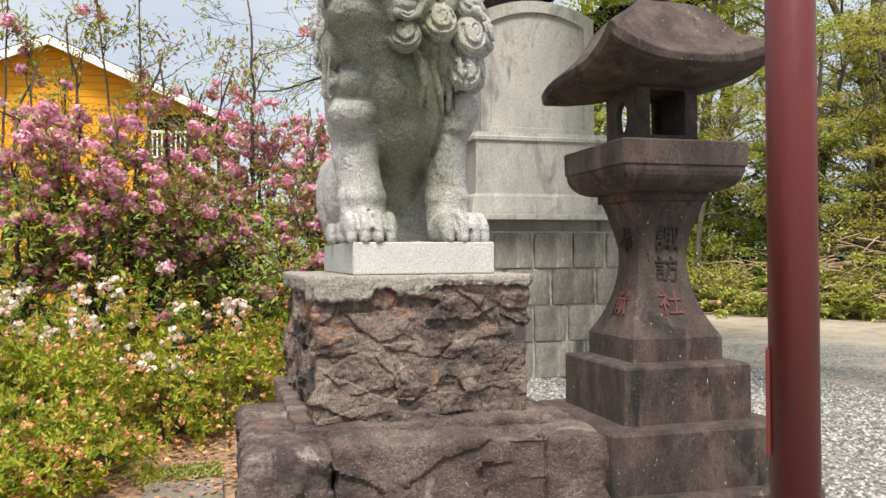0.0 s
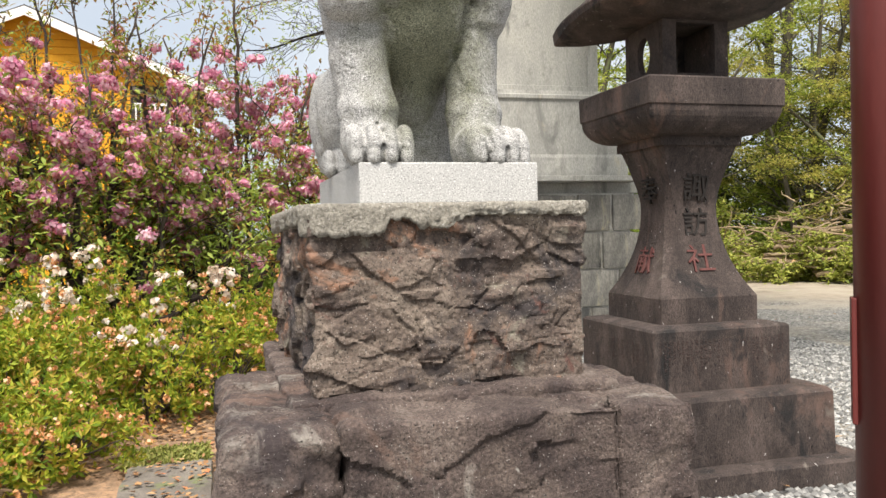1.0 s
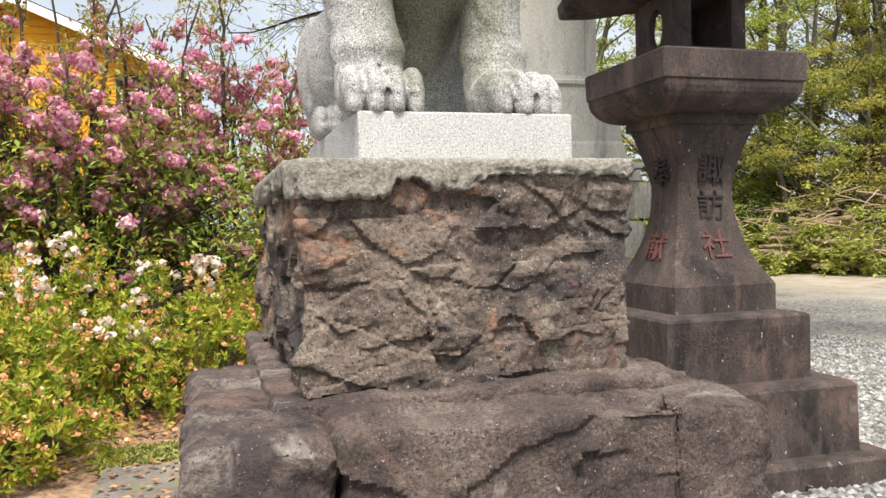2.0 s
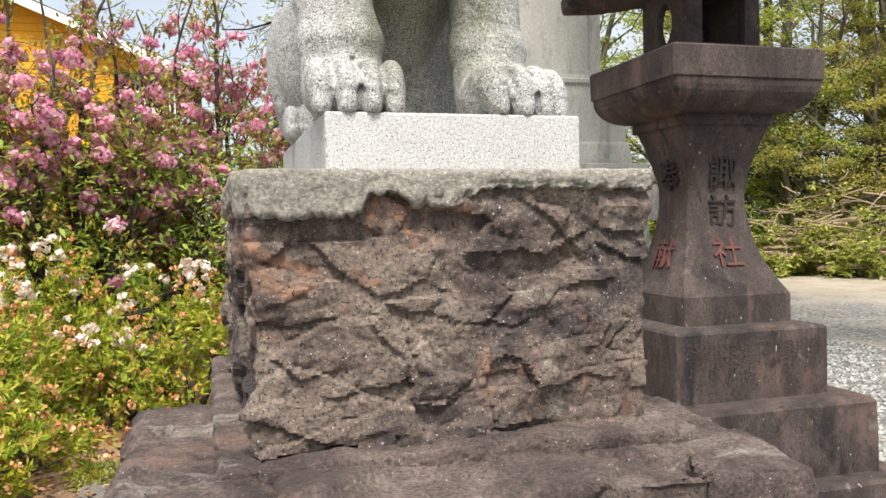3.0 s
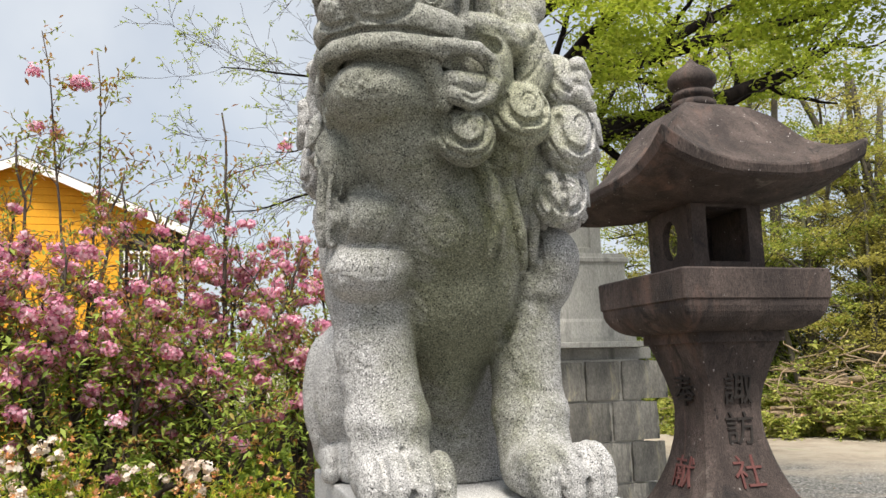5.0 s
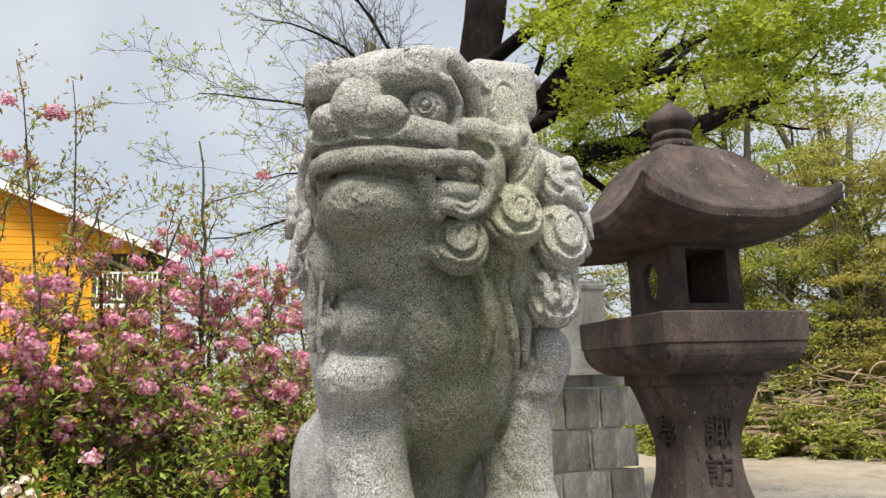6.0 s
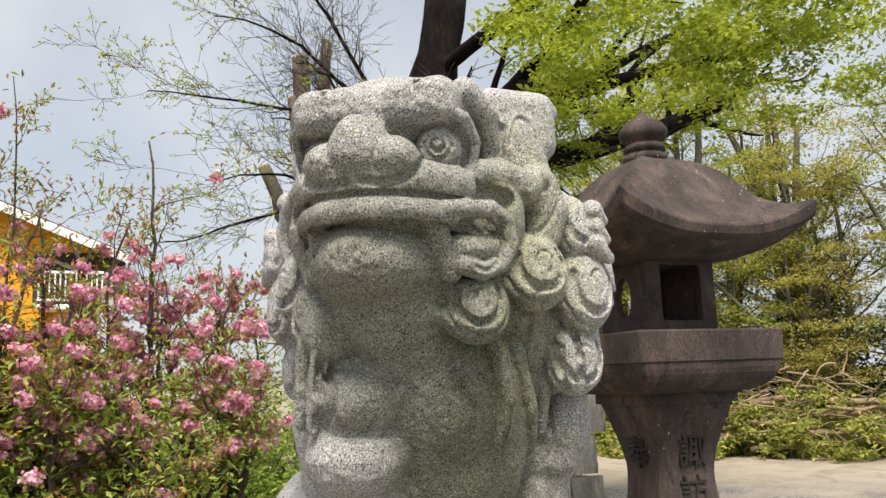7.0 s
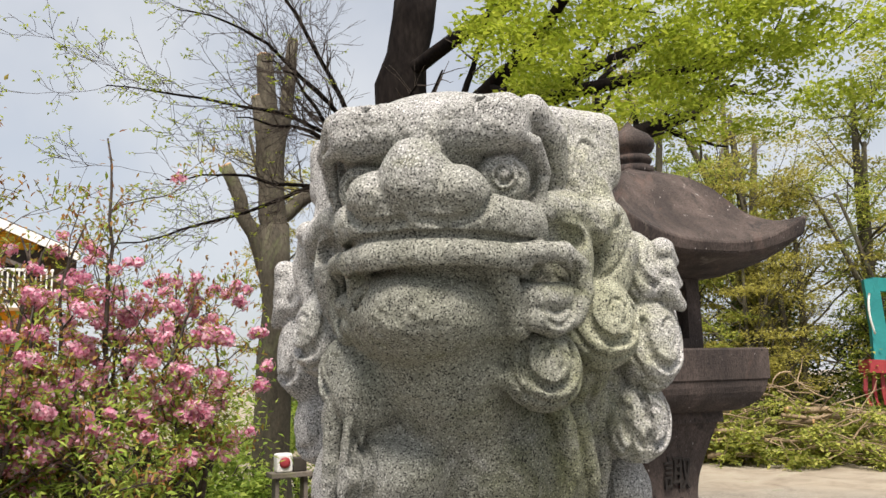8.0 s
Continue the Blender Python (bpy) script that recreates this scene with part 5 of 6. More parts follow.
def statue_granite():
    """Speckled grey granite, with green moss and painted shade under the mane and between the legs."""
    m = surface("statue_granite", [(0.3, (0.345, 0.345, 0.335)), (0.7, (0.53, 0.525, 0.51))], 6, 260, 0.34, 0.9, 0.5, 300,
                stains=[((0.22, 0.22, 0.205), 6, 0.56, 0.74), ((0.20, 0.21, 0.12), 5, 0.60, 0.74)],
                speck=[((0.035, 0.035, 0.037), 490, 0.565, 0.60), ((0.80, 0.80, 0.79), 450, 0.595, 0.65)])
    nodes, links, bsdf = m.node_tree.nodes, m.node_tree.links, m.node_tree.nodes["Principled BSDF"]
    old = bsdf.inputs["Base Color"].links[0].from_socket
    tc = nodes.new("ShaderNodeTexCoord").outputs["Object"]
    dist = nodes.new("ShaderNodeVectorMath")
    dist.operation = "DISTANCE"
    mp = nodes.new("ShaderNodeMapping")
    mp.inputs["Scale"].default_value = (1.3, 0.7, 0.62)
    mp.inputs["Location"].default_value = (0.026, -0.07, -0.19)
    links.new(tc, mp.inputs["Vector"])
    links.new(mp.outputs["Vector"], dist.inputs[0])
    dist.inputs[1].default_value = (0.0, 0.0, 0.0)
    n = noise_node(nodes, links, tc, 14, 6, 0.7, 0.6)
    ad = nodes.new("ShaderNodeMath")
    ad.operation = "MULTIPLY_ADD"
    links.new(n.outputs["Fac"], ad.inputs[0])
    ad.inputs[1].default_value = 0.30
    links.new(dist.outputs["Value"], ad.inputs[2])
    # multiplied colour holds both moss green and the chest's and belly's shade
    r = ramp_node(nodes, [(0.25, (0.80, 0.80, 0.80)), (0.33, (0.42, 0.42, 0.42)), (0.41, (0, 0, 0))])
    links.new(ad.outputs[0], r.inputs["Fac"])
    moss_shaded = mix_node(nodes, links, r.outputs["Color"], old, (0.29, 0.31, 0.15), "MULTIPLY")
    # lichen, and shade painted into the colour, from the chin down the throat
    lichen_shade = nodes.new("ShaderNodeVectorMath")
    lichen_shade.operation = "LENGTH"
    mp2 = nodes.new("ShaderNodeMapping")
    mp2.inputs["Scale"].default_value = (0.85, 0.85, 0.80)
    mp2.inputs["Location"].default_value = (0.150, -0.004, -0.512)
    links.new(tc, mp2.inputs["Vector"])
    links.new(mp2.outputs["Vector"], lichen_shade.inputs[0])
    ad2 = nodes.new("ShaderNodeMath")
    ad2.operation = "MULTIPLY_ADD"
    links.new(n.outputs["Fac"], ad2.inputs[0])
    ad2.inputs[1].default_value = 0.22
    links.new(lichen_shade.outputs["Value"], ad2.inputs[2])
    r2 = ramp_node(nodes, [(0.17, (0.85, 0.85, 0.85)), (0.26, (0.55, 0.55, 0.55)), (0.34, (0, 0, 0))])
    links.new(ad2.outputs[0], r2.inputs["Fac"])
    throat_shaded = mix_node(nodes, links, r2.outputs["Color"], moss_shaded, (0.45, 0.47, 0.36), "MULTIPLY")
    # yellow-green lichen beside the ear, cheek and hanging strands
    spot = nodes.new("ShaderNodeVectorMath")
    spot.operation = "DISTANCE"
    mp3 = nodes.new("ShaderNodeMapping")
    mp3.inputs["Scale"].default_value = (1.0, 0.8, 0.45)
    links.new(tc, mp3.inputs["Vector"])
    links.new(mp3.outputs["Vector"], spot.inputs[0])
    spot.inputs[1].default_value = (0.045, 0.0, 0.300)
    n3 = noise_node(nodes, links, tc, 22, 6, 0.7, 0.8)
    ad3 = nodes.new("ShaderNodeMath")
    ad3.operation = "MULTIPLY_ADD"
    links.new(n3.outputs["Fac"], ad3.inputs[0])
    ad3.inputs[1].default_value = 0.30
    links.new(spot.outputs["Value"], ad3.inputs[2])
    r3 = ramp_node(nodes, [(0.20, (0.85, 0.85, 0.85)), (0.29, (0, 0, 0))])
    links.new(ad3.outputs[0], r3.inputs["Fac"])
    links.new(mix_node(nodes, links, r3.outputs["Color"], throat_shaded, (0.84, 0.86, 0.64), "MULTIPLY"), bsdf.inputs["Base Color"])
    return m


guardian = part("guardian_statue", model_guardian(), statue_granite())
guardian.matrix_basis = pose(0, 0, 1.5795)
tagged(guardian, "seated lion-dog guardian statue of speckled grey granite with mossy chest", "statue")


# ---- cherry trees ----
def clusters(rng, C, r, k, size):
    """Petals of ball-shaped blossom clusters round the places C."""
    n = len(C)
    d = rand_dirs(rng, n * k)
    rad = np.repeat(r * rng.uniform(0.6, 1.25, n), k)[:, None]
    P = np.repeat(C, k, 0) + d * rad * rng.uniform(0.3, 1.0, (n * k, 1)) * [1, 1, 0.8]
    ax = rand_dirs(rng, n * k)
    ax = ax - d * (ax * d).sum(1)[:, None] * 0.6
    return P - ax * size * 0.5, ax, d, size * rng.uniform(0.7, 1.2, n * k), size * rng.uniform(0.7, 1.1, n * k)


def bezier(a, b, c, n):
    t = np.linspace(0, 1, n)[:, None]
    return (1 - t) ** 2 * np.array(a, float) + 2 * t * (1 - t) * np.array(b, float) + t * t * np.array(c, float)


def cherry_tree(x, y, limbs, seed, label, share=0.5, group="flowering cherries"):
    """A many-stemmed double-flowered cherry: limbs are (reach x, reach y, top z, sag), each a curved bough from the stem."""
    rng = np.random.default_rng(seed)
    tree = base_empty("cherry_tree", x, y, 0, label, "cherry tree", group)
    fork = 0.55
    stem = bezier((0, 0, -0.1), (rng.normal() * 0.05, rng.normal() * 0.05, 0.3), (0, 0, fork), 6)
    wood, twigs, ends, mids = [(stem, np.linspace(0.085, 0.07, 6))], [], [], []
    for lx, ly, top, sag in limbs:
        whip = top > 4.4
        a = np.array((rng.normal() * 0.05, rng.normal() * 0.05, fork * rng.uniform(0.4, 1.0)))
        bow = (0.75 + sag + rng.uniform(-0.15, 0.25)) * (0.4 if whip else 1.0)
        pts = bezier(a, (lx * bow + rng.normal() * 0.22, ly * bow + rng.normal() * 0.15, fork + (top - fork) * rng.uniform(0.22, 0.42)), (lx, ly, top), 18)
        pts[1:] += np.cumsum(rng.normal(size=(17, 3)) * (0.018 if whip else 0.032), 0)
        main = (pts, np.linspace(0.028, 0.005, 18) if whip else np.linspace(0.046, 0.009, 18))
        wood.append(main)
        subs = sprout(rng, main, 5 if whip else 8, 0.45 if whip else 0.22, 0.95, 0.45 if whip else 0.85, 0.85, 0.60, 8, 0.20, 0.07)
        wood += subs
        for s in subs + [main]:
            tw = sprout(rng, s, 4, 0.25, 1.0, 0.30, 0.85, 0.55, 5, 0.20, 0.07)
            twigs += tw
            ends += [t[0][-1:] for t in tw] + [s[0][-1:]]
            mids += [t[0][2:4] for t in tw] + [s[0][-4:-1]]
    part("trunk", tubes("trunk", wood, 7), BARK, tree)
    tagged(part("branchwork", tubes("branchwork", [(p, np.maximum(r, 0.003)) for p, r in twigs], 4), BARK, tree), kind="stuff")
    E, M = np.concatenate(ends), np.concatenate(mids)
    allp = np.concatenate([E, M])
    z = allp[:, 2]
    keep = rng.uniform(size=len(allp)) < np.clip((z - 1.0) / 0.7, 0.0, 1) * np.clip((4.0 - z) / 0.9, 0.08, 1) * share * 0.36
    C = allp[keep] + rng.normal(size=(keep.sum(), 3)) * 0.03 - [0, 0, 0.02]
    C = np.concatenate([C, C[rng.uniform(size=len(C)) < 0.55] + rng.normal(size=(1, 3)) * 0.02 + [0.045, 0.0, -0.03]])
    tagged(part("blossoms", leaves("blossoms", *clusters(rng, C, 0.080, 60, 0.046), 0.18), PETAL, tree, "pink double blossoms"), kind="stuff")
    P = np.repeat(allp, 4, 0) + rng.normal(size=(len(allp) * 4, 3)) * 0.045
    D = rand_dirs(rng, len(P)) + [0, 0, 0.1]
    part("leaves", leaves("leaves", P, D, rand_dirs(rng, len(P)) * 0.5 + [0, 0, 1], rng.uniform(0.05, 0.10, len(P)), rng.uniform(0.02, 0.038, len(P))), CHERRY_LEAF, tree, "young bronze leaves")
    lowp = allp[(z < 2.2)]
    if len(lowp) > 3:
        k = 4
        P = np.repeat(lowp, k, 0) + rng.normal(size=(len(lowp) * k, 3)) * [0.20, 0.20, 0.20]
        part("lower_leaves", leaves("lower_leaves", P, rand_dirs(rng, len(P)) * [1, 1, 0.6], rand_dirs(rng, len(P)) * 0.5 + [0, 0, 1], rng.uniform(0.06, 0.12, len(P)), rng.uniform(0.024, 0.045, len(P))), GREEN_LEAF, tree, "green lower leaves")
    return tree


CHERRY_LABEL = "pink double-flowered cherry with bronze young leaves behind azaleas"
cherry_tree(-2.9, 6.7, [(-0.9, -0.3, 3.0, 0.2), (-0.3, 0.2, 5.2, 0.0), (0.1, 0.1, 4.9, 0.0), (0.7, -0.3, 3.0, 0.25), (0.2, -0.6, 2.6, 0.2), (0.6, 0.5, 3.6, 0.1), (-0.7, 0.5, 3.4, 0.1), (0.9, -0.1, 2.3, 0.2), (-1.2, -0.5, 2.3, 0.2)], 5, CHERRY_LABEL)
cherry_tree(-1.55, 6.9, [(-0.6, 0.0, 3.9, 0.1), (0.5, 0.0, 3.8, 0.1), (-0.9, -0.4, 3.3, 0.25), (-0.45, 0.1, 5.2, 0.0), (0.05, 0.2, 5.0, 0.0), (0.3, 0.1, 4.0, 0.0), (0.75, -0.3, 2.9, 0.25), (0.3, -0.7, 2.4, 0.2), (-0.5, -0.7, 2.5, 0.2), (0.8, 0.3, 3.6, 0.15), (-0.8, 0.4, 3.6, 0.1), (1.0, -0.4, 2.1, 0.25), (0.0, -0.5, 3.0, 0.1)], 6, CHERRY_LABEL)
cherry_tree(-0.35, 7.4, [(-0.3, 0.0, 3.7, 0.1), (-0.8, 0.0, 3.5, 0.1), (-0.7, -0.3, 3.1, 0.2), (0.1, 0.1, 4.3, 0.0), (0.6, -0.2, 3.2, 0.2), (-0.1, -0.7, 2.5, 0.2), (0.4, 0.4, 3.4, 0.1), (-0.5, 0.4, 3.4, 0.1), (0.8, -0.5, 2.2, 0.2), (-0.6, -0.6, 2.0, 0.2)], 8, CHERRY_LABEL)
cherry_tree(0.65, 8.3, [(-0.6, -0.2, 2.7, 0.2), (0.0, 0.1, 3.2, 0.0), (0.25, -0.1, 2.8, 0.1), (-0.3, -0.7, 2.3, 0.2), (0.1, 0.5, 2.9, 0.1)], 9, CHERRY_LABEL, 0.42)
cherry_tree(-4.3, 7.2, [(-0.6, -0.2, 3.0, 0.2), (0.0, 0.1, 4.0, 0.0), (0.7, -0.1, 3.0, 0.2), (-0.1, -0.7, 2.6, 0.2), (0.3, 0.5, 3.4, 0.1)], 10, CHERRY_LABEL)


# ---- azaleas ----
def azalea(x, y, rx, ry, h, seed, white, label):
    rng = np.random.default_rng(seed)
    bush = base_empty("azalea_bush", x, y, 0, label, "azalea", "azalea bed")
    runs = []
    for k in range(26):
        a = rng.uniform(0, 2 * math.pi)
        d = (math.cos(a) * rx * 0.9, math.sin(a) * ry * 0.9, h * 0.8)
        runs.append(branch_run(rng, (math.cos(a) * 0.08, math.sin(a) * 0.08, -0.03), d, np.linalg.norm(d) * rng.uniform(0.6, 0.9), 0.012, 0.003, 7, 0.13, 0.02))
    part("branchwork", tubes("branchwork", runs, 5), BARK, bush)

    def shell(count, inner):
        d = rand_dirs(rng, count)
        d[:, 2] = np.abs(d[:, 2]) * 0.95 + 0.02
        d /= np.linalg.norm(d, axis=1)[:, None]
        lump = 1 + 0.26 * vnoise(d * 2.4 + seed, 1.0, seed) + 0.26 * vnoise(d * 6 + seed, 1.0, seed + 1) + 0.16 * vnoise(d * 14 + seed, 1.0, seed + 2)
        return d, d * (lump * rng.uniform(inner, 1.02, count) ** 0.6)[:, None] * [rx, ry, h]
    # leaf whorls
    n = int(3400 * rx * ry / 0.5)
    d, C = shell(n, 0.62)
    C = C[:, :]
    thick = vnoise(C * 1.0 + seed, 5.5, seed + 4) + 0.6 * vnoise(C + seed, 12, seed + 5)
    keep = rng.uniform(size=n) < np.clip(0.52 + 1.0 * thick, 0.05, 1.0)
    d, C = d[keep], C[keep]
    n = len(C)
    k = 6
    P = np.repeat(C, k, 0) + rng.normal(size=(n * k, 3)) * 0.006
    out = np.repeat(d, k, 0)
    D = out * 0.5 + rand_dirs(rng, n * k) + [0, 0, 0.3]
    part("foliage", leaves("foliage", P, D, out + rand_dirs(rng, n * k) * 0.5, rng.uniform(0.032, 0.075, n * k), rng.uniform(0.013, 0.026, n * k)), AZALEA_LEAF, bush)
    d, C = shell(int(190 * rx * ry / 0.5), 0.95)
    tagged(part("salmon_bloom", leaves("salmon_bloom", *clusters(rng, C, 0.036, 10, 0.030), 0.2), AZALEA_PETAL, bush, "faded salmon flowers"), kind="stuff")
    if white:
        d, C = shell(white * 4, 0.98)
        C = C[np.argsort(-C[:, 2])][:white]
        C = np.repeat(C, 5, 0) + rng.normal(size=(len(C) * 5, 3)) * 0.05 + [0, 0, 0.03]
        tagged(part("white_bloom", leaves("white_bloom", *clusters(rng, C, 0.042, 10, 0.050), 0.2), WHITE_PETAL, bush, "white flowers"), kind="stuff")


AZ = "azalea bush with yellow-green leaves and fading salmon flowers"
AZW = "azalea bush with white and fading salmon flowers among yellow-green leaves"
azalea(-1.12, 5.05, 0.55, 0.60, 0.90, 2, 5, AZW)
azalea(-1.62, 5.55, 0.65, 0.60, 1.12, 1, 8, AZW)
azalea(-2.45, 5.55, 0.80, 0.65, 1.18, 3, 16, AZW)
azalea(-3.25, 5.45, 0.80, 0.70, 1.38, 5, 26, AZW)
azalea(-0.55, 5.40, 0.55, 0.50, 0.92, 12, 4, AZW)
azalea(-0.05, 6.10, 0.50, 0.45, 1.02, 13, 0, "leafy green azalea bush under the flowering cherries")
azalea(-1.95, 4.55, 0.80, 0.70, 0.92, 6, 0, AZ)
azalea(-2.95, 4.40, 0.85, 0.80, 0.98, 4, 0, AZ)
azalea(-1.60, 3.75, 0.52, 0.50, 0.50, 8, 0, AZ)
azalea(-2.30, 3.45, 0.75, 0.60, 0.62, 7, 0, AZ)
azalea(-3.20, 3.20, 0.80, 0.75, 0.70, 9, 0, AZ)


# ---- litter, moss and the edging slab by the azaleas ----
slab_path = part("edging_slab", rough_block(-1.08, 0.6, -0.05, -0.58, 3.45, 0.055, 0.03, 0.014, 61, 0.02, 4.0, "FLRBT"), PATH_MAT)
tagged(slab_path, "old grey concrete edging slab beside the pedestal", "paving", kind="structure")


def litter(name, n, box, material, size, seed, label, category, z=0.012, flat=0.25, near=-99.0, past=99.0):
    rng = np.random.default_rng(seed)
    x0, y0, x1, y1 = box
    P = np.stack([rng.uniform(x0, x1, n), rng.uniform(y0, y1, n), z + rng.uniform(0, 0.012, n)], -1)
    sum_xy = P[:, 0] + P[:, 1] + 1.2 * vnoise(P, 0.6, seed)
    P = P[(sum_xy > near) & (sum_xy < past)]
    n = len(P)
    D = rand_dirs(rng, n) * [1, 1, flat]
    N = rand_dirs(rng, n) * flat + [0, 0, 1]
    ob = part(name, leaves(name, P, D, N, size * rng.uniform(0.5, 1.3, n), size * rng.uniform(0.3, 0.7, n), 0.12), material)
    tagged(ob, label, category, kind="stuff")


litter("fallen_leaves", 2600, (-1.6, 3.4, 0.9, 7.5), DEAD_LEAF, 0.075, 3, "brown and orange fallen leaves under the shrubs", "leaf litter")
litter("moss_tufts", 2200, (-1.12, 3.38, -0.60, 3.8), GRASS_MAT, 0.035, 4, "green moss and grass along the edging slab", "moss", 0.045, 0.9)
litter("path_leaves", 260, (-1.06, 1.0, -0.58, 3.42), DEAD_LEAF, 0.055, 11, "brown leaves scattered on the edging slab", "leaf litter", 0.066)
litter("scattered_leaves", 90, (1.2, -0.5, 9.0, 9.0), DEAD_LEAF, 0.07, 5, "dry leaves scattered over the gravel", "leaf litter")
litter("verge_grass", 22000, (9.0, 11.5, 24.0, 25.0), GRASS_MAT, 0.13, 6, "thin yellow-green grass along the far edge of the court", "grass", 0.0, 1.2, 28.0, 33.0)


def gravel(n, box, size, seed):
    """Loose stones of the court: low, angular, half sunk."""
    rng = np.random.default_rng(seed)
    x0, y0, x1, y1 = box
    C = np.stack([rng.uniform(x0, x1, n), rng.uniform(y0, y1, n), np.zeros(n)], -1)
    C[:, 2] = 0.02 * vnoise(C, 0.7, 3) + 0.008 * vnoise(C, 2.5, 5) - 0.024
    base = np.array([(1, 0, 0), (0.3, 0.95, 0), (-0.8, 0.6, 0), (-0.8, -0.6, 0), (0.3, -0.95, 0), (0.15, 0.1, 0.75)])
    s = size * rng.uniform(0.5, 1.4, (n, 1, 1)) * rng.uniform(0.7, 1.2, (n, 6, 1))
    a = rng.uniform(0, 2 * math.pi, n)
    ca, sa = np.cos(a)[:, None], np.sin(a)[:, None]
    b = base[None] * s
    V = np.stack([b[..., 0] * ca - b[..., 1] * sa, b[..., 0] * sa + b[..., 1] * ca, b[..., 2]], -1) + C[:, None]
    k = np.arange(n)[:, None, None] * 6
    F = (k + np.array([[(i, (i + 1) % 5, 5) for i in range(5)]])).reshape(-1, 3)
    return tri_mesh("gravel", V.reshape(-1, 3), F)


STONES = leafy("gravel_stones", [(0.0, (0.07, 0.07, 0.07)), (0.35, (0.155, 0.155, 0.15)), (0.7, (0.25, 0.25, 0.24)), (1.0, (0.42, 0.41, 0.39))], 0.0, 0.9)
tagged(part("gravel", gravel(46000, (0.9, 0.8, 6.5, 9.0), 0.020, 8), STONES), "loose pale grey gravel of the shrine court", "gravel", kind="stuff")


# ---- yellow house ----
house = base_empty("yellow_house", -6.0, 30.0, 0, "two-storey house with yellow siding, white bargeboards and a balcony", "house")
HX, HY = -6.0, 30.0


def house_shell():
    """Gable walls; the ridge runs away from the court."""
    w, d, e, r = 4.4, 5.0, 6.75, 8.62
    prof = [(-w, 0), (w, 0), (w, e), (0, r), (-w, e)]
    return loft([[(x, y, z) for x, z in prof] for y in (-4.0, d)])


part("wall", house_shell(), YELLOW_WALL, house, "yellow lap siding")
for k in range(36):
    z = 0.3 + k * 0.235
    half = 4.4 if z < 6.75 else max(0.15, 4.4 * (8.60 - z) / (8.60 - 6.75))
    part("siding_board", block(-half, -4.03, z, half, -3.98, z + 0.22, 0.006, 1), YELLOW_WALL, house)
for s in (-1, 1):
    slope = loft([[(s * 0.0, y, 8.72), (s * 5.5, y, 6.36), (s * 5.5, y, 6.26), (s * 0.0, y, 8.62)] for y in (-4.6, 5.5)])
    part("roof_slope", slope, ROOF_DARK, house, "dark roofing")
    part("bargeboard", loft([[(0, y, 8.66), (s * 5.55, y, 6.30), (s * 5.55, y, 6.02), (0, y, 8.38)] for y in (-4.66, -4.61)]), WHITE_PAINT, house, "white bargeboard")
balcony = part("balcony", block(3.1, -5.0, 4.55, 4.9, -4.05, 4.70, 0.02), WHITE_PAINT, house, "white balcony")
part("rail", block(3.1, -5.0, 5.62, 4.9, -4.94, 5.70, 0.01), WHITE_PAINT, balcony)
part("rail", block(3.1, -5.0, 4.80, 4.9, -4.95, 4.86, 0.01), WHITE_PAINT, balcony)
for k in range(13):
    x = 3.12 + k * 0.143
    part("baluster", block(x, -4.99, 4.85, x + 0.045, -4.955, 5.63, 0.004, 1), WHITE_PAINT, balcony)
# flat dark panel over the siding, painted as the shade behind the balcony
part("recess_shade_panel", block(2.9, -4.035, 4.7, 4.6, -3.9, 6.4), DARK_INSIDE, house)
part("lean_to_roof", loft([[(3.0, y, 6.35), (5.9, y, 5.15), (5.9, y, 5.03), (3.0, y, 6.23)] for y in (-4.3, -1.0)]), ROOF_BROWN, house, "brown lean-to roof")


# ---- trees behind ----
def pads(rng, C, r, k, size, flat=0.35):
    """Leaves of flattened sprays round the places C."""
    n = len(C) * k
    rad = np.repeat(r * rng.uniform(0.6, 1.3, len(C)), k)[:, None]
    P = np.repeat(C, k, 0) + rand_dirs(rng, n) * rad * rng.uniform(0.1, 1.0, (n, 1)) ** 0.6 * [1, 1, flat]
    return P, rand_dirs(rng, n) * [1, 1, 0.5], rand_dirs(rng, n) * 0.6 + [0, 0, 1], size * rng.uniform(0.6, 1.3, n), size * rng.uniform(0.35, 0.65, n)


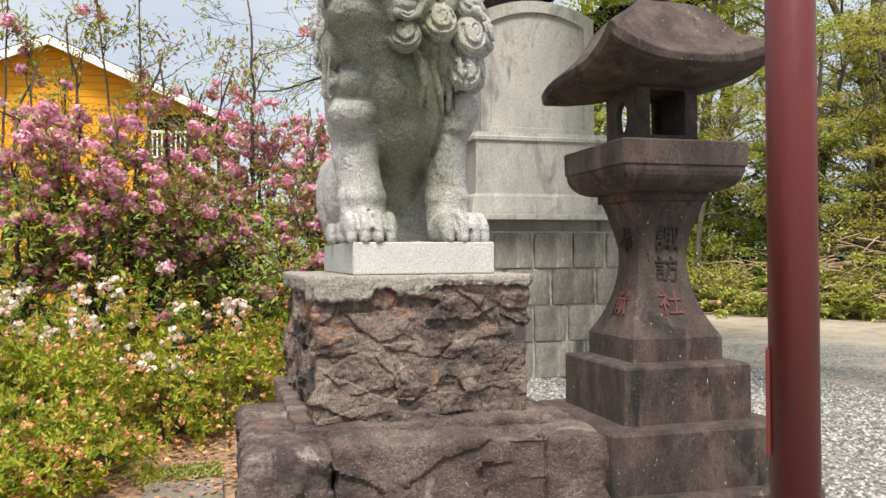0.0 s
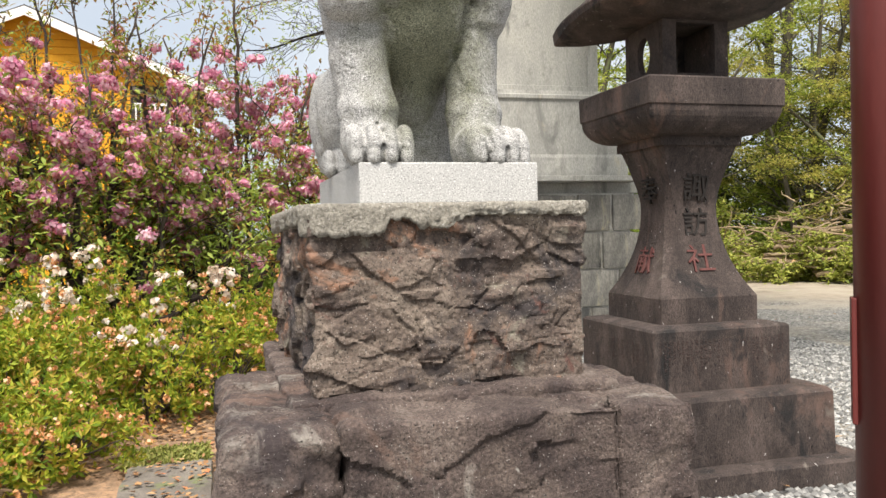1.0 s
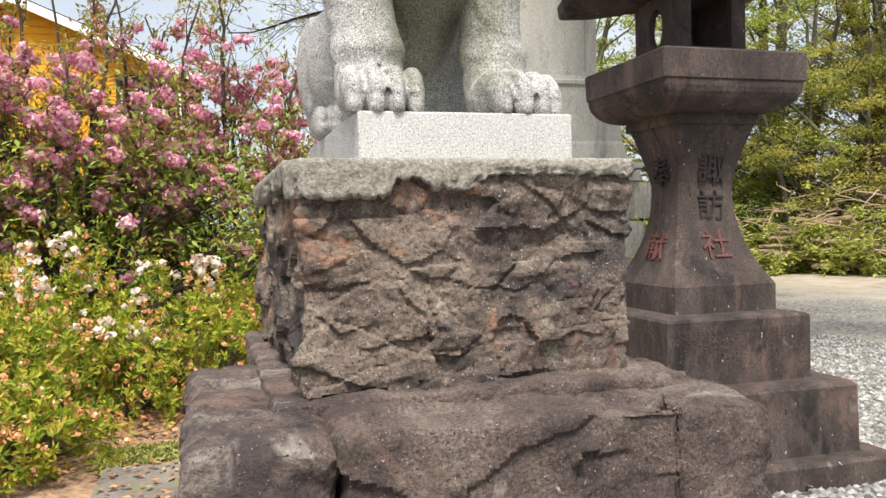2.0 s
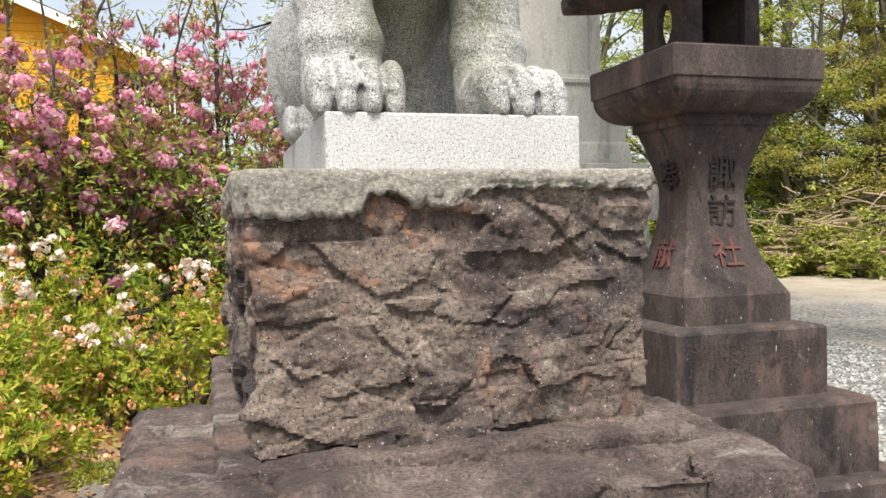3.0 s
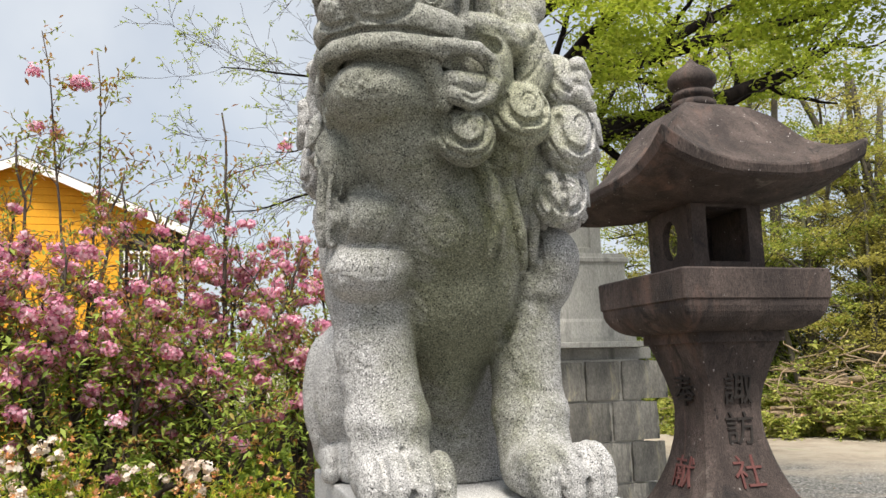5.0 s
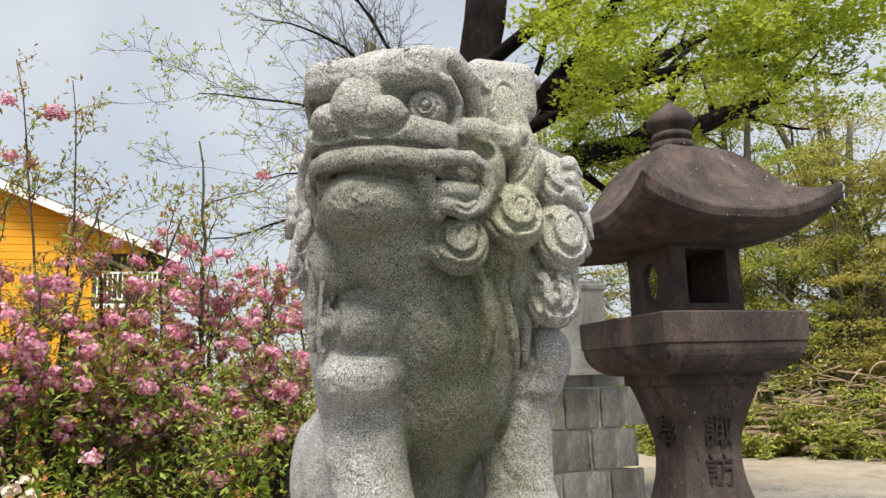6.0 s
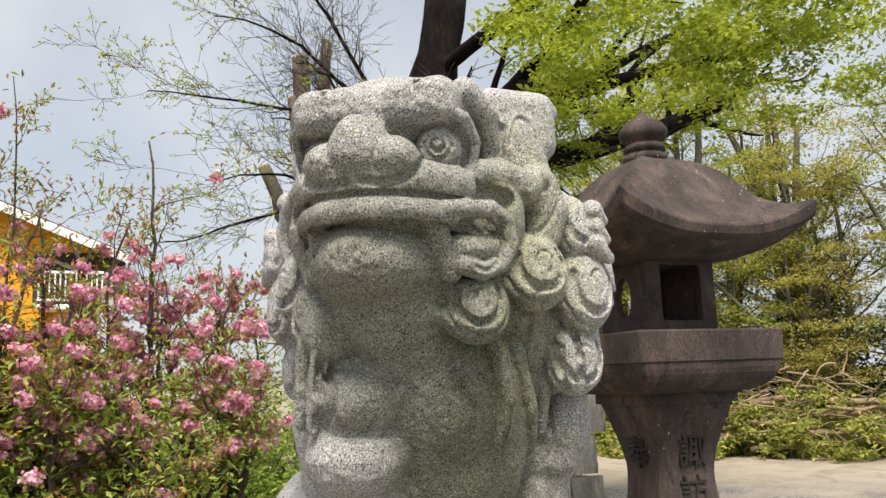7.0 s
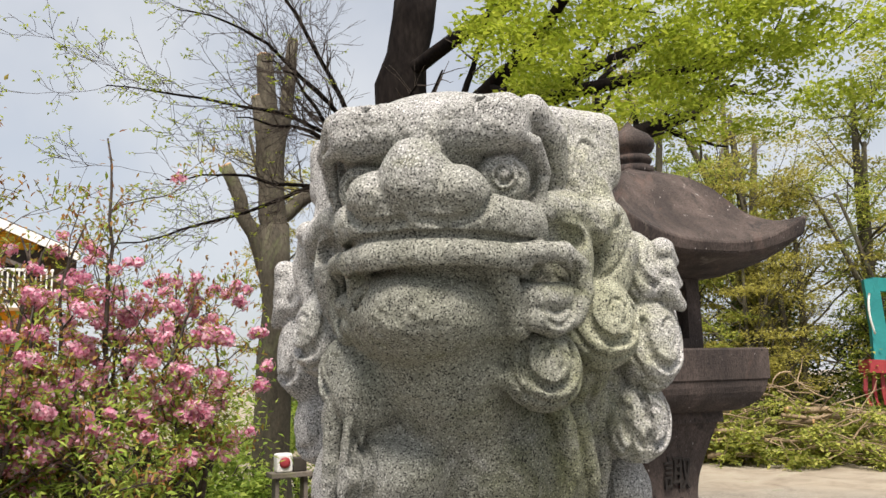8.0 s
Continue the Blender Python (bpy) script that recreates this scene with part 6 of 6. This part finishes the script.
def old_tree():
    """The old tree behind the monument: a black leaning trunk, one heavy limb out over the lantern under a lime-green canopy, and fine half-bare boughs to the other side."""
    rng = np.random.default_rng(21)
    ox, oy = 3.45, 10.2
    tree = base_empty("old_tree", ox, oy, 0, "old black-trunked tree with fresh lime-green spring leaves", "tree")
    o = np.array((ox, oy, 0))
    trunk = bezier((0, 0, -0.2), (-0.25, 0.0, 4.2), (0.75, -0.2, 8.2), 16)
    trunk[2:] += rng.normal(size=(14, 3)) * [0.05, 0.05, 0]
    wood = [(trunk, np.linspace(0.52, 0.34, 16) * (1 + 0.07 * rng.normal(size=16)))]
    def bough(a, b, c, r0, r1, n=16, wob=0.04):
        pts = bezier(np.array(a) - o * [1, 1, 0], np.array(b) - o * [1, 1, 0], np.array(c) - o * [1, 1, 0], n)
        pts[1:] += np.cumsum(rng.normal(size=(n - 1, 3)) * wob, 0) * 0.6
        return pts, np.linspace(r0, r1, n)
    heavy = [bough((3.45, 10.1, 4.9), (4.9, 9.6, 5.1), (6.6, 9.2, 5.85), 0.24, 0.17), bough((6.4, 9.25, 5.78), (7.6, 9.1, 5.95), (9.4, 8.8, 7.0), 0.17, 0.06), bough((3.5, 10.1, 5.2), (4.2, 7.6, 5.4), (3.6, 4.6, 5.9), 0.14, 0.04),
             bough((3.7, 10.1, 6.0), (5.6, 8.0, 6.0), (7.6, 6.4, 6.6), 0.15, 0.05), bough((3.6, 10.1, 5.4), (5.6, 9.2, 6.3), (8.0, 8.4, 7.6), 0.14, 0.05), bough((3.9, 10.0, 6.8), (5.0, 7.0, 7.6), (5.6, 4.8, 7.2), 0.12, 0.04)]
    wood += heavy
    fine = []
    for c in ((0.2, 8.6, 4.6), (-0.4, 8.9, 5.6), (0.4, 8.4, 6.6), (1.0, 8.6, 7.4), (0.9, 8.2, 5.2), (-0.2, 8.7, 3.9), (1.4, 8.8, 6.2)):
        fine.append(bough((3.4, 10.1, rng.uniform(4.4, 6.2)), (1.9, 9.4, c[2] + 0.4), c, 0.042, 0.007))
    wood += fine
    twigs, bare = [], []
    for L in heavy:
        S = sprout(rng, L, 9, 0.2, 1.0, 1.5, 0.8, 0.5, 8, 0.14, 0.03)
        wood += S
        for b in S:
            twigs += sprout(rng, b, 5, 0.2, 1.0, 0.55, 0.8, 0.6, 4, 0.16, 0.02)
    for L in fine:
        S = sprout(rng, L, 11, 0.2, 1.0, 1.1, 0.7, 0.55, 8, 0.12, 0.02)
        T = [t for b in S + [L] for t in sprout(rng, b, 7, 0.15, 1.0, 0.5, 0.7, 0.6, 5, 0.14, 0.02)]
        U = [t for b in T for t in sprout(rng, b, 3, 0.2, 1.0, 0.22, 0.7, 0.7, 3, 0.16, 0.02)]
        twigs += S + T + U
        bare += [t[0][-1] for t in U + T]
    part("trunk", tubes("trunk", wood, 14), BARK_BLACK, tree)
    tagged(part("branchwork", tubes("branchwork", [(p, np.maximum(q * 0.8, 0.0026)) for p, q in twigs], 4), BARK, tree), kind="stuff")
    # canopy
    C = []
    for L in heavy:
        a = L[0][rng.integers(5, 16, 40)] + rng.normal(size=(40, 3)) * [0.75, 0.75, 0.38] + [0, 0, 0.25]
        C.append(a)
    n = 150
    u = rng.uniform(size=(n, 1))
    line = np.array((2.5, 4.9, 5.0)) * (1 - u) + np.array((6.6, 4.0, 5.3)) * u
    C.append(line + rng.normal(size=(n, 3)) * [0.5, 0.6, 0.45] - o)
    C = np.concatenate(C)
    az = np.degrees(np.arctan2(C[:, 0] + ox + 0.55, C[:, 1] + oy + 0.83))
    C = C[(C[:, 2] > 4.15) & (az > 27.5)]
    tagged(part("crown", leaves("crown", *pads(rng, C, 0.34, 112, 0.075)), LIME_LEAF, tree), kind="stuff")
    B = np.array(bare)
    low = B[rng.uniform(size=len(B)) < np.clip((1.6 - (B[:, 0] + ox)) / 2.0, 0.05, 0.8)]
    tagged(part("opening_leaves", leaves("opening_leaves", *pads(rng, low, 0.06, 7, 0.045)), LIME_LEAF, tree, "tiny opening leaves"), kind="stuff")


old_tree()


def pollard():
    """A hard-pruned tree: stubs that end in pale saw cuts."""
    rng = np.random.default_rng(4)
    tree = base_empty("pruned_tree", 2.20, 11.3, 0, "hard-pruned tree with sawn-off mossy stubs", "tree")
    wood = []
    for p0, p1, r0, r1 in (((0, 0, -0.1), (0.05, 0, 4.6), 0.30, 0.24), ((0.05, 0, 4.4), (-0.12, 0, 7.35), 0.22, 0.13), ((0.0, 0, 5.4), (0.40, 0.1, 7.75), 0.13, 0.09),
                           ((0, 0, 4.0), (-0.22, 0, 6.65), 0.13, 0.10), ((0.0, 0, 3.6), (-0.70, 0, 5.55), 0.14, 0.10), ((0.05, 0, 4.7), (1.3, 0.2, 5.6), 0.13, 0.08)):
        p0, p1 = np.array(p0), np.array(p1)
        t = np.linspace(0, 1, 8)[:, None]
        wood.append((p0 + (p1 - p0) * t + rng.normal(size=(8, 3)) * 0.03 * np.minimum(1, t * 4), np.linspace(r0, r1, 8)))
    part("trunk", tubes("trunk", wood, 12), BARK_GREY, tree)
    for pts, rad in wood[1:5]:
        way = pts[-1] - pts[-2]
        way /= np.linalg.norm(way)
        part("saw_cut", tubes("saw_cut", [(np.array([pts[-1] - way * 0.02, pts[-1] + way * 0.012]), (rad[-1] * 0.99, rad[-1] * 0.97))], 14, False), CUT_WOOD, tree, "pale sawn end")


pollard()


def woodland_tree(x, y, h, r, seed, leaf, label, pads_n=46, pad_r=0.9, size=0.17, k=70, low=0.35):
    """A forked trunk, layered boughs and flat sprays of leaves with gaps between them."""
    rng = np.random.default_rng(seed)
    tree = base_empty("woodland_tree", x, y, 0, label, "tree", "woodland behind the court")
    wood, C = [], []
    for f in range(int(rng.integers(1, 4))):
        top = (rng.normal() * 0.9, rng.normal() * 0.9, h * rng.uniform(0.75, 1.0))
        pts = bezier((rng.normal() * 0.15, rng.normal() * 0.15, -0.2), (rng.normal() * 0.3, rng.normal() * 0.3, h * 0.45), top, 14)
        run = (pts, np.linspace(r, r * 0.25, 14))
        wood.append(run)
        S = sprout(rng, run, 11, low, 1.0, 2.6, 1.1, 0.45, 8, 0.12, 0.03)
        wood += S
        wood += [t for b in S for t in sprout(rng, b, 4, 0.3, 1.0, 1.1, 0.8, 0.5, 5, 0.14, 0.0)]
        for b in S:
            C.append(b[0][rng.integers(2, 9, 5)])
    C = np.concatenate(C) + rng.normal(size=(sum(len(c) for c in C), 3)) * [0.5, 0.5, 0.25]
    C = C[rng.permutation(len(C))[:pads_n * 3]]
    part("trunk", tubes("trunk", wood, 7), BARK_GREY, tree)
    tagged(part("crown", leaves("crown", *pads(rng, C, pad_r, k, size, 0.3)), leaf, tree), kind="stuff")


WT = "tall woodland tree with layered yellow-green spring foliage"
for i, (x, y, h, r) in enumerate(((9.5, 25.5, 11, 0.22), (12.5, 24.5, 12, 0.25), (15.5, 23.0, 12, 0.30), (18.0, 21.5, 13, 0.32), (20.8, 19.6, 12, 0.34), (23.0, 17.0, 12, 0.3), (25.0, 14.0, 12, 0.3), (14, 28, 14, 0.3), (19, 26, 14, 0.3), (23.5, 23, 14, 0.3), (27.5, 18, 14, 0.3), (29, 12, 13, 0.3), (7.5, 30, 12, 0.25))):
    woodland_tree(x, y, h, r, 130 + i, LIME_LEAF if i in (0, 1, 7) else (OLIVE_LEAF, WOOD_LEAF, OLIVE_LEAF, LIME_LEAF)[i % 4], WT, 46, 0.80, 0.15, 74, 0.16)


for i, (x, y, h) in enumerate(((17.0, 19.0, 9.5), (19.4, 17.2, 9.0), (21.2, 14.8, 9.0), (22.6, 12.0, 9.0), (14.2, 21.6, 9.0))):
    woodland_tree(x, y, h, 0.16, 170 + i, OLIVE_LEAF if i % 2 else WOOD_LEAF, WT, 90, 0.66, 0.12, 76, 0.14)


for i, (x, y, h) in enumerate(((13.6, 19.2, 7.0), (15.8, 18.2, 6.4), (17.6, 16.8, 6.6))):
    woodland_tree(x, y, h, 0.12, 190 + i, WOOD_LEAF if i % 2 else OLIVE_LEAF, "young woodland tree with olive spring leaves behind the brush heap", 70, 0.60, 0.11, 70, 0.16)


def thicket(x, y, rx, ry, h, seed, leaf, label, count=5200, size=0.13):
    rng = np.random.default_rng(seed)
    bush = base_empty("shrub", x, y, 0, label, "shrub", "shrubs along the court")
    runs = [branch_run(rng, rng.normal(size=3) * [0.2, 0.2, 0], (rng.normal() * rx * 0.5, rng.normal() * ry * 0.5, h), h * rng.uniform(0.6, 0.9), 0.03, 0.008, 6, 0.15, 0.0) for _ in range(14)]
    part("branchwork", tubes("branchwork", runs, 5), BARK, bush)
    d = rand_dirs(rng, count // 12)
    d[:, 2] = np.abs(d[:, 2])
    lump = 1 + 0.3 * vnoise(d * 2.2 + seed, 1.0, seed) + 0.25 * vnoise(d * 5 + seed, 1.0, seed + 1)
    C = d * (lump * rng.uniform(0.45, 1.05, len(d)) ** 0.6)[:, None] * [rx, ry, h]
    tagged(part("foliage", leaves("foliage", *pads(rng, C, 0.07 + 0.10 * h, 12, size, 0.6)), leaf, bush), kind="stuff")


for i, (x, y, rx, ry, h) in enumerate(((8.5, 24.0, 2.2, 1.3, 2.4), (11.5, 22.6, 2.0, 1.3, 2.6), (14.2, 20.8, 1.8, 1.2, 2.9), (16.6, 19.6, 1.9, 1.3, 2.2), (19, 17.8, 2.0, 1.4, 2.2), (21.6, 15.4, 2.0, 1.6, 2.2), (23.5, 12.4, 2.0, 1.8, 2.4))):
    thicket(x, y, rx, ry, h, 60 + i, GREEN_LEAF if i % 2 else WOOD_LEAF, "dense green shrub at the far edge of the court")
for i, (x, y, rx, ry, h) in enumerate(((8, 27.5, 3.2, 1.6, 4.0), (12, 26.5, 3.0, 1.6, 4.8), (15.8, 25.5, 3.0, 1.6, 4.6), (19.4, 23.6, 3.0, 1.6, 5.0), (22.5, 21.0, 3.0, 1.8, 5.2), (25.3, 17.5, 2.8, 2.0, 5.2), (27.3, 13.5, 2.6, 2.2, 5.0), (28.3, 9.0, 2.6, 2.4, 4.8))):
    thicket(x, y, rx, ry, h * (0.62 if i < 3 else 1.05), 70 + i, GREEN_LEAF if i < 3 else DARK_LEAF, "green shrubs at the wood's sunny edge" if i < 3 else "dark evergreen thicket behind the court", 12000, 0.20)
for i, (x, y, rx, ry, h) in enumerate(((-4.8, 10.6, 1.8, 1.0, 2.0), (-2.6, 10.2, 1.7, 1.0, 2.2), (-0.8, 10.4, 1.6, 1.0, 2.0), (1.0, 10.9, 1.4, 1.0, 1.5), (-7, 10, 2.0, 1.4, 1.9), (3.0, 13.5, 2.6, 1.4, 2.2), (6.5, 15.5, 2.6, 1.4, 2.4))):
    thicket(x, y, rx, ry, h, 80 + i, GREEN_LEAF, "loose green shrub behind the flowering cherries", 9000, 0.10)


# ---- heap of cut branches ----
def brush_heap():
    rng = np.random.default_rng(12)
    heap = base_empty("brush_heap", 14.4, 14.6, 0, "heap of cut logs and leafy branches on grass", "brush heap")
    way = np.array((0.62, -0.78, 0.0))
    across = np.array((0.78, 0.62, 0.0))
    def place(u, v, z):
        return way * u + across * v + np.array((0, 0, z))
    for k in range(40):
        u, v = rng.uniform(-3.6, 3.6), rng.uniform(-0.8, 0.8)
        z = max(0.08, (2.2 - 0.11 * u * u) * (1 - 0.9 * abs(v)) * rng.uniform(0.2, 1.0))
        d = way * rng.uniform(0.6, 1) * rng.choice((-1, 1)) + across * rng.normal() * 0.35 + [0, 0, rng.normal() * 0.12]
        ln, r = rng.uniform(0.7, 2.4), rng.uniform(0.04, 0.10)
        pts = np.array([place(u, v, z) + d * ln * t + rng.normal(size=3) * 0.02 for t in np.linspace(-0.5, 0.5, 6)])
        pts[:, 2] = np.maximum(pts[:, 2], r)
        log = part("log", tubes("log", [(pts, np.linspace(r, r * 0.8, 6))], 8), DRY_WOOD, heap)
        e = pts[0] - pts[1]
        e /= np.linalg.norm(e)
        part("cut_end", tubes("cut_end", [(np.array([pts[0] - e * 0.01, pts[0] + e * 0.012]), (r * 0.98, r * 0.96))], 10, False), CUT_WOOD, log, "pale sawn end")
    runs, C = [], []
    for k in range(420):
        u, v = rng.uniform(-4.2, 4.2), rng.uniform(-1.0, 0.9)
        z = max(0.1, (2.5 - 0.12 * u * u) * (1 - 0.7 * abs(v)) * rng.uniform(0.15, 1.0))
        run = branch_run(rng, place(u, v, z), way * rng.normal() + across * rng.normal() * 0.6 + [0, 0, rng.normal() * 0.3], rng.uniform(0.6, 1.5), rng.uniform(0.012, 0.03), 0.005, 7, 0.15, -0.02)
        run[0][:, 2] = np.maximum(run[0][:, 2], 0.03)
        runs.append(run)
        C.append(run[0][-4:])
    tagged(part("brushwood", tubes("brushwood", runs, 5), DRY_WOOD, heap), kind="stuff")
    C = np.concatenate(C)
    C = C[rng.uniform(size=len(C)) < np.clip(1.45 - 0.75 * C[:, 2], 0.12, 1)]
    C[:, 2] *= 0.85
    tagged(part("cut_foliage", leaves("cut_foliage", *pads(rng, C, 0.22, 16, 0.14, 0.7)), HEAP_LEAF, heap, "wilting leaves"), kind="stuff")


brush_heap()


# ---- small excavator ----
def beam(points, w, d):
    """A box beam through places in its own upright plane."""
    rings = []
    pts = [np.array(p, float) for p in points]
    for i, p in enumerate(pts):
        t = pts[min(i + 1, len(pts) - 1)] - pts[max(i - 1, 0)]
        t /= np.linalg.norm(t)
        side = np.cross(t, (0.0, 0.0, 1.0)) if abs(t[2]) < 0.98 else np.array((0.6, 0.8, 0.0))
        side /= np.linalg.norm(side)
        up = np.cross(side, t)
        rings.append([p + side * sx * w / 2 + up * sz * d / 2 for sx, sz in ((-1, -1), (1, -1), (1, 1), (-1, 1))])
    return loft(rings)


digger = base_empty("excavator", 21.95, 13.25, -0.35, "teal excavator arm with a red grapple behind the brush heap", "excavator")
part("dipper_arm", beam([(-2.6, 0.8, 2.5), (-2.55, 0.8, 3.6), (-2.65, 0.8, 4.9)], 0.26, 0.36), TEAL, digger)
part("boom", beam([(-2.65, 0.8, 4.75), (-1.2, 0.5, 4.7), (0.4, 0.1, 2.6), (1.0, 0.0, 1.2)], 0.28, 0.38), TEAL, digger)
part("ram", beam([(-2.35, 0.8, 4.85), (-1.2, 0.55, 5.05)], 0.10, 0.10), STEEL, digger, "steel ram")
part("hose", tubes("hose", [(bezier((-2.85, 0.7, 4.5), (-3.05, 0.7, 4.0), (-2.8, 0.7, 3.4), 10), np.full(10, 0.03))], 6), WHITE_PAINT, digger, "pale hose")
grapple = part("grapple", beam([(-3.0, 1.0, 2.55), (-2.2, 0.7, 2.5)], 0.5, 0.35), RED_PAINT, digger, "red grapple")
for k in range(4):
    part("claw", beam([(-2.95 + 0.22 * k, 1.0 - 0.08 * k, 2.45), (-3.05 + 0.25 * k, 1.0 - 0.08 * k, 1.9), (-2.9 + 0.2 * k, 1.0 - 0.08 * k, 1.5)], 0.07, 0.10), RED_PAINT, grapple)
part("chassis", block(0.3, -1.0, 0.55, 2.6, 1.0, 1.5, 0.08), TEAL, digger)
for sy in (-1, 1):
    part("crawler_track", block(0.0, sy * 1.0 - 0.25, 0.0, 2.9, sy * 1.0 + 0.25, 0.6, 0.15, 3), DARK_INSIDE, digger)


# ---- red lamp on a stand ----
stand = base_empty("signal_lamp", 2.0, 9.4, 0, "red round lamp in a white housing on a grey wooden stand", "lamp")
part("stand_top", block(-0.26, -0.16, 1.02, 0.26, 0.16, 1.08, 0.01), PATH_MAT, stand)
for sx in (-0.2, 0.16):
    part("leg", block(sx, -0.10, -0.02, sx + 0.05, 0.10, 1.02, 0.005), PATH_MAT, stand)
housing = part("housing", block(-0.18, -0.10, 1.082, 0.02, 0.10, 1.31, 0.03, 3), WHITE_PAINT, stand)
lens_ob = part("lens", loft([[(0.07 * math.cos(a) * q, -0.10 - dy, 0.07 * math.sin(a) * q) for a in np.linspace(0, 2 * math.pi, 20, endpoint=False)] for q, dy in ((1.0, 0.0), (0.9, 0.02), (0.4, 0.03))], True), RED_PAINT, housing, "red lens")
lens_ob.matrix_basis = pose(-0.08, 0, 1.20)
part("battery_box", block(0.03, -0.09, 1.082, 0.20, 0.09, 1.25, 0.015), DARK_INSIDE, stand)
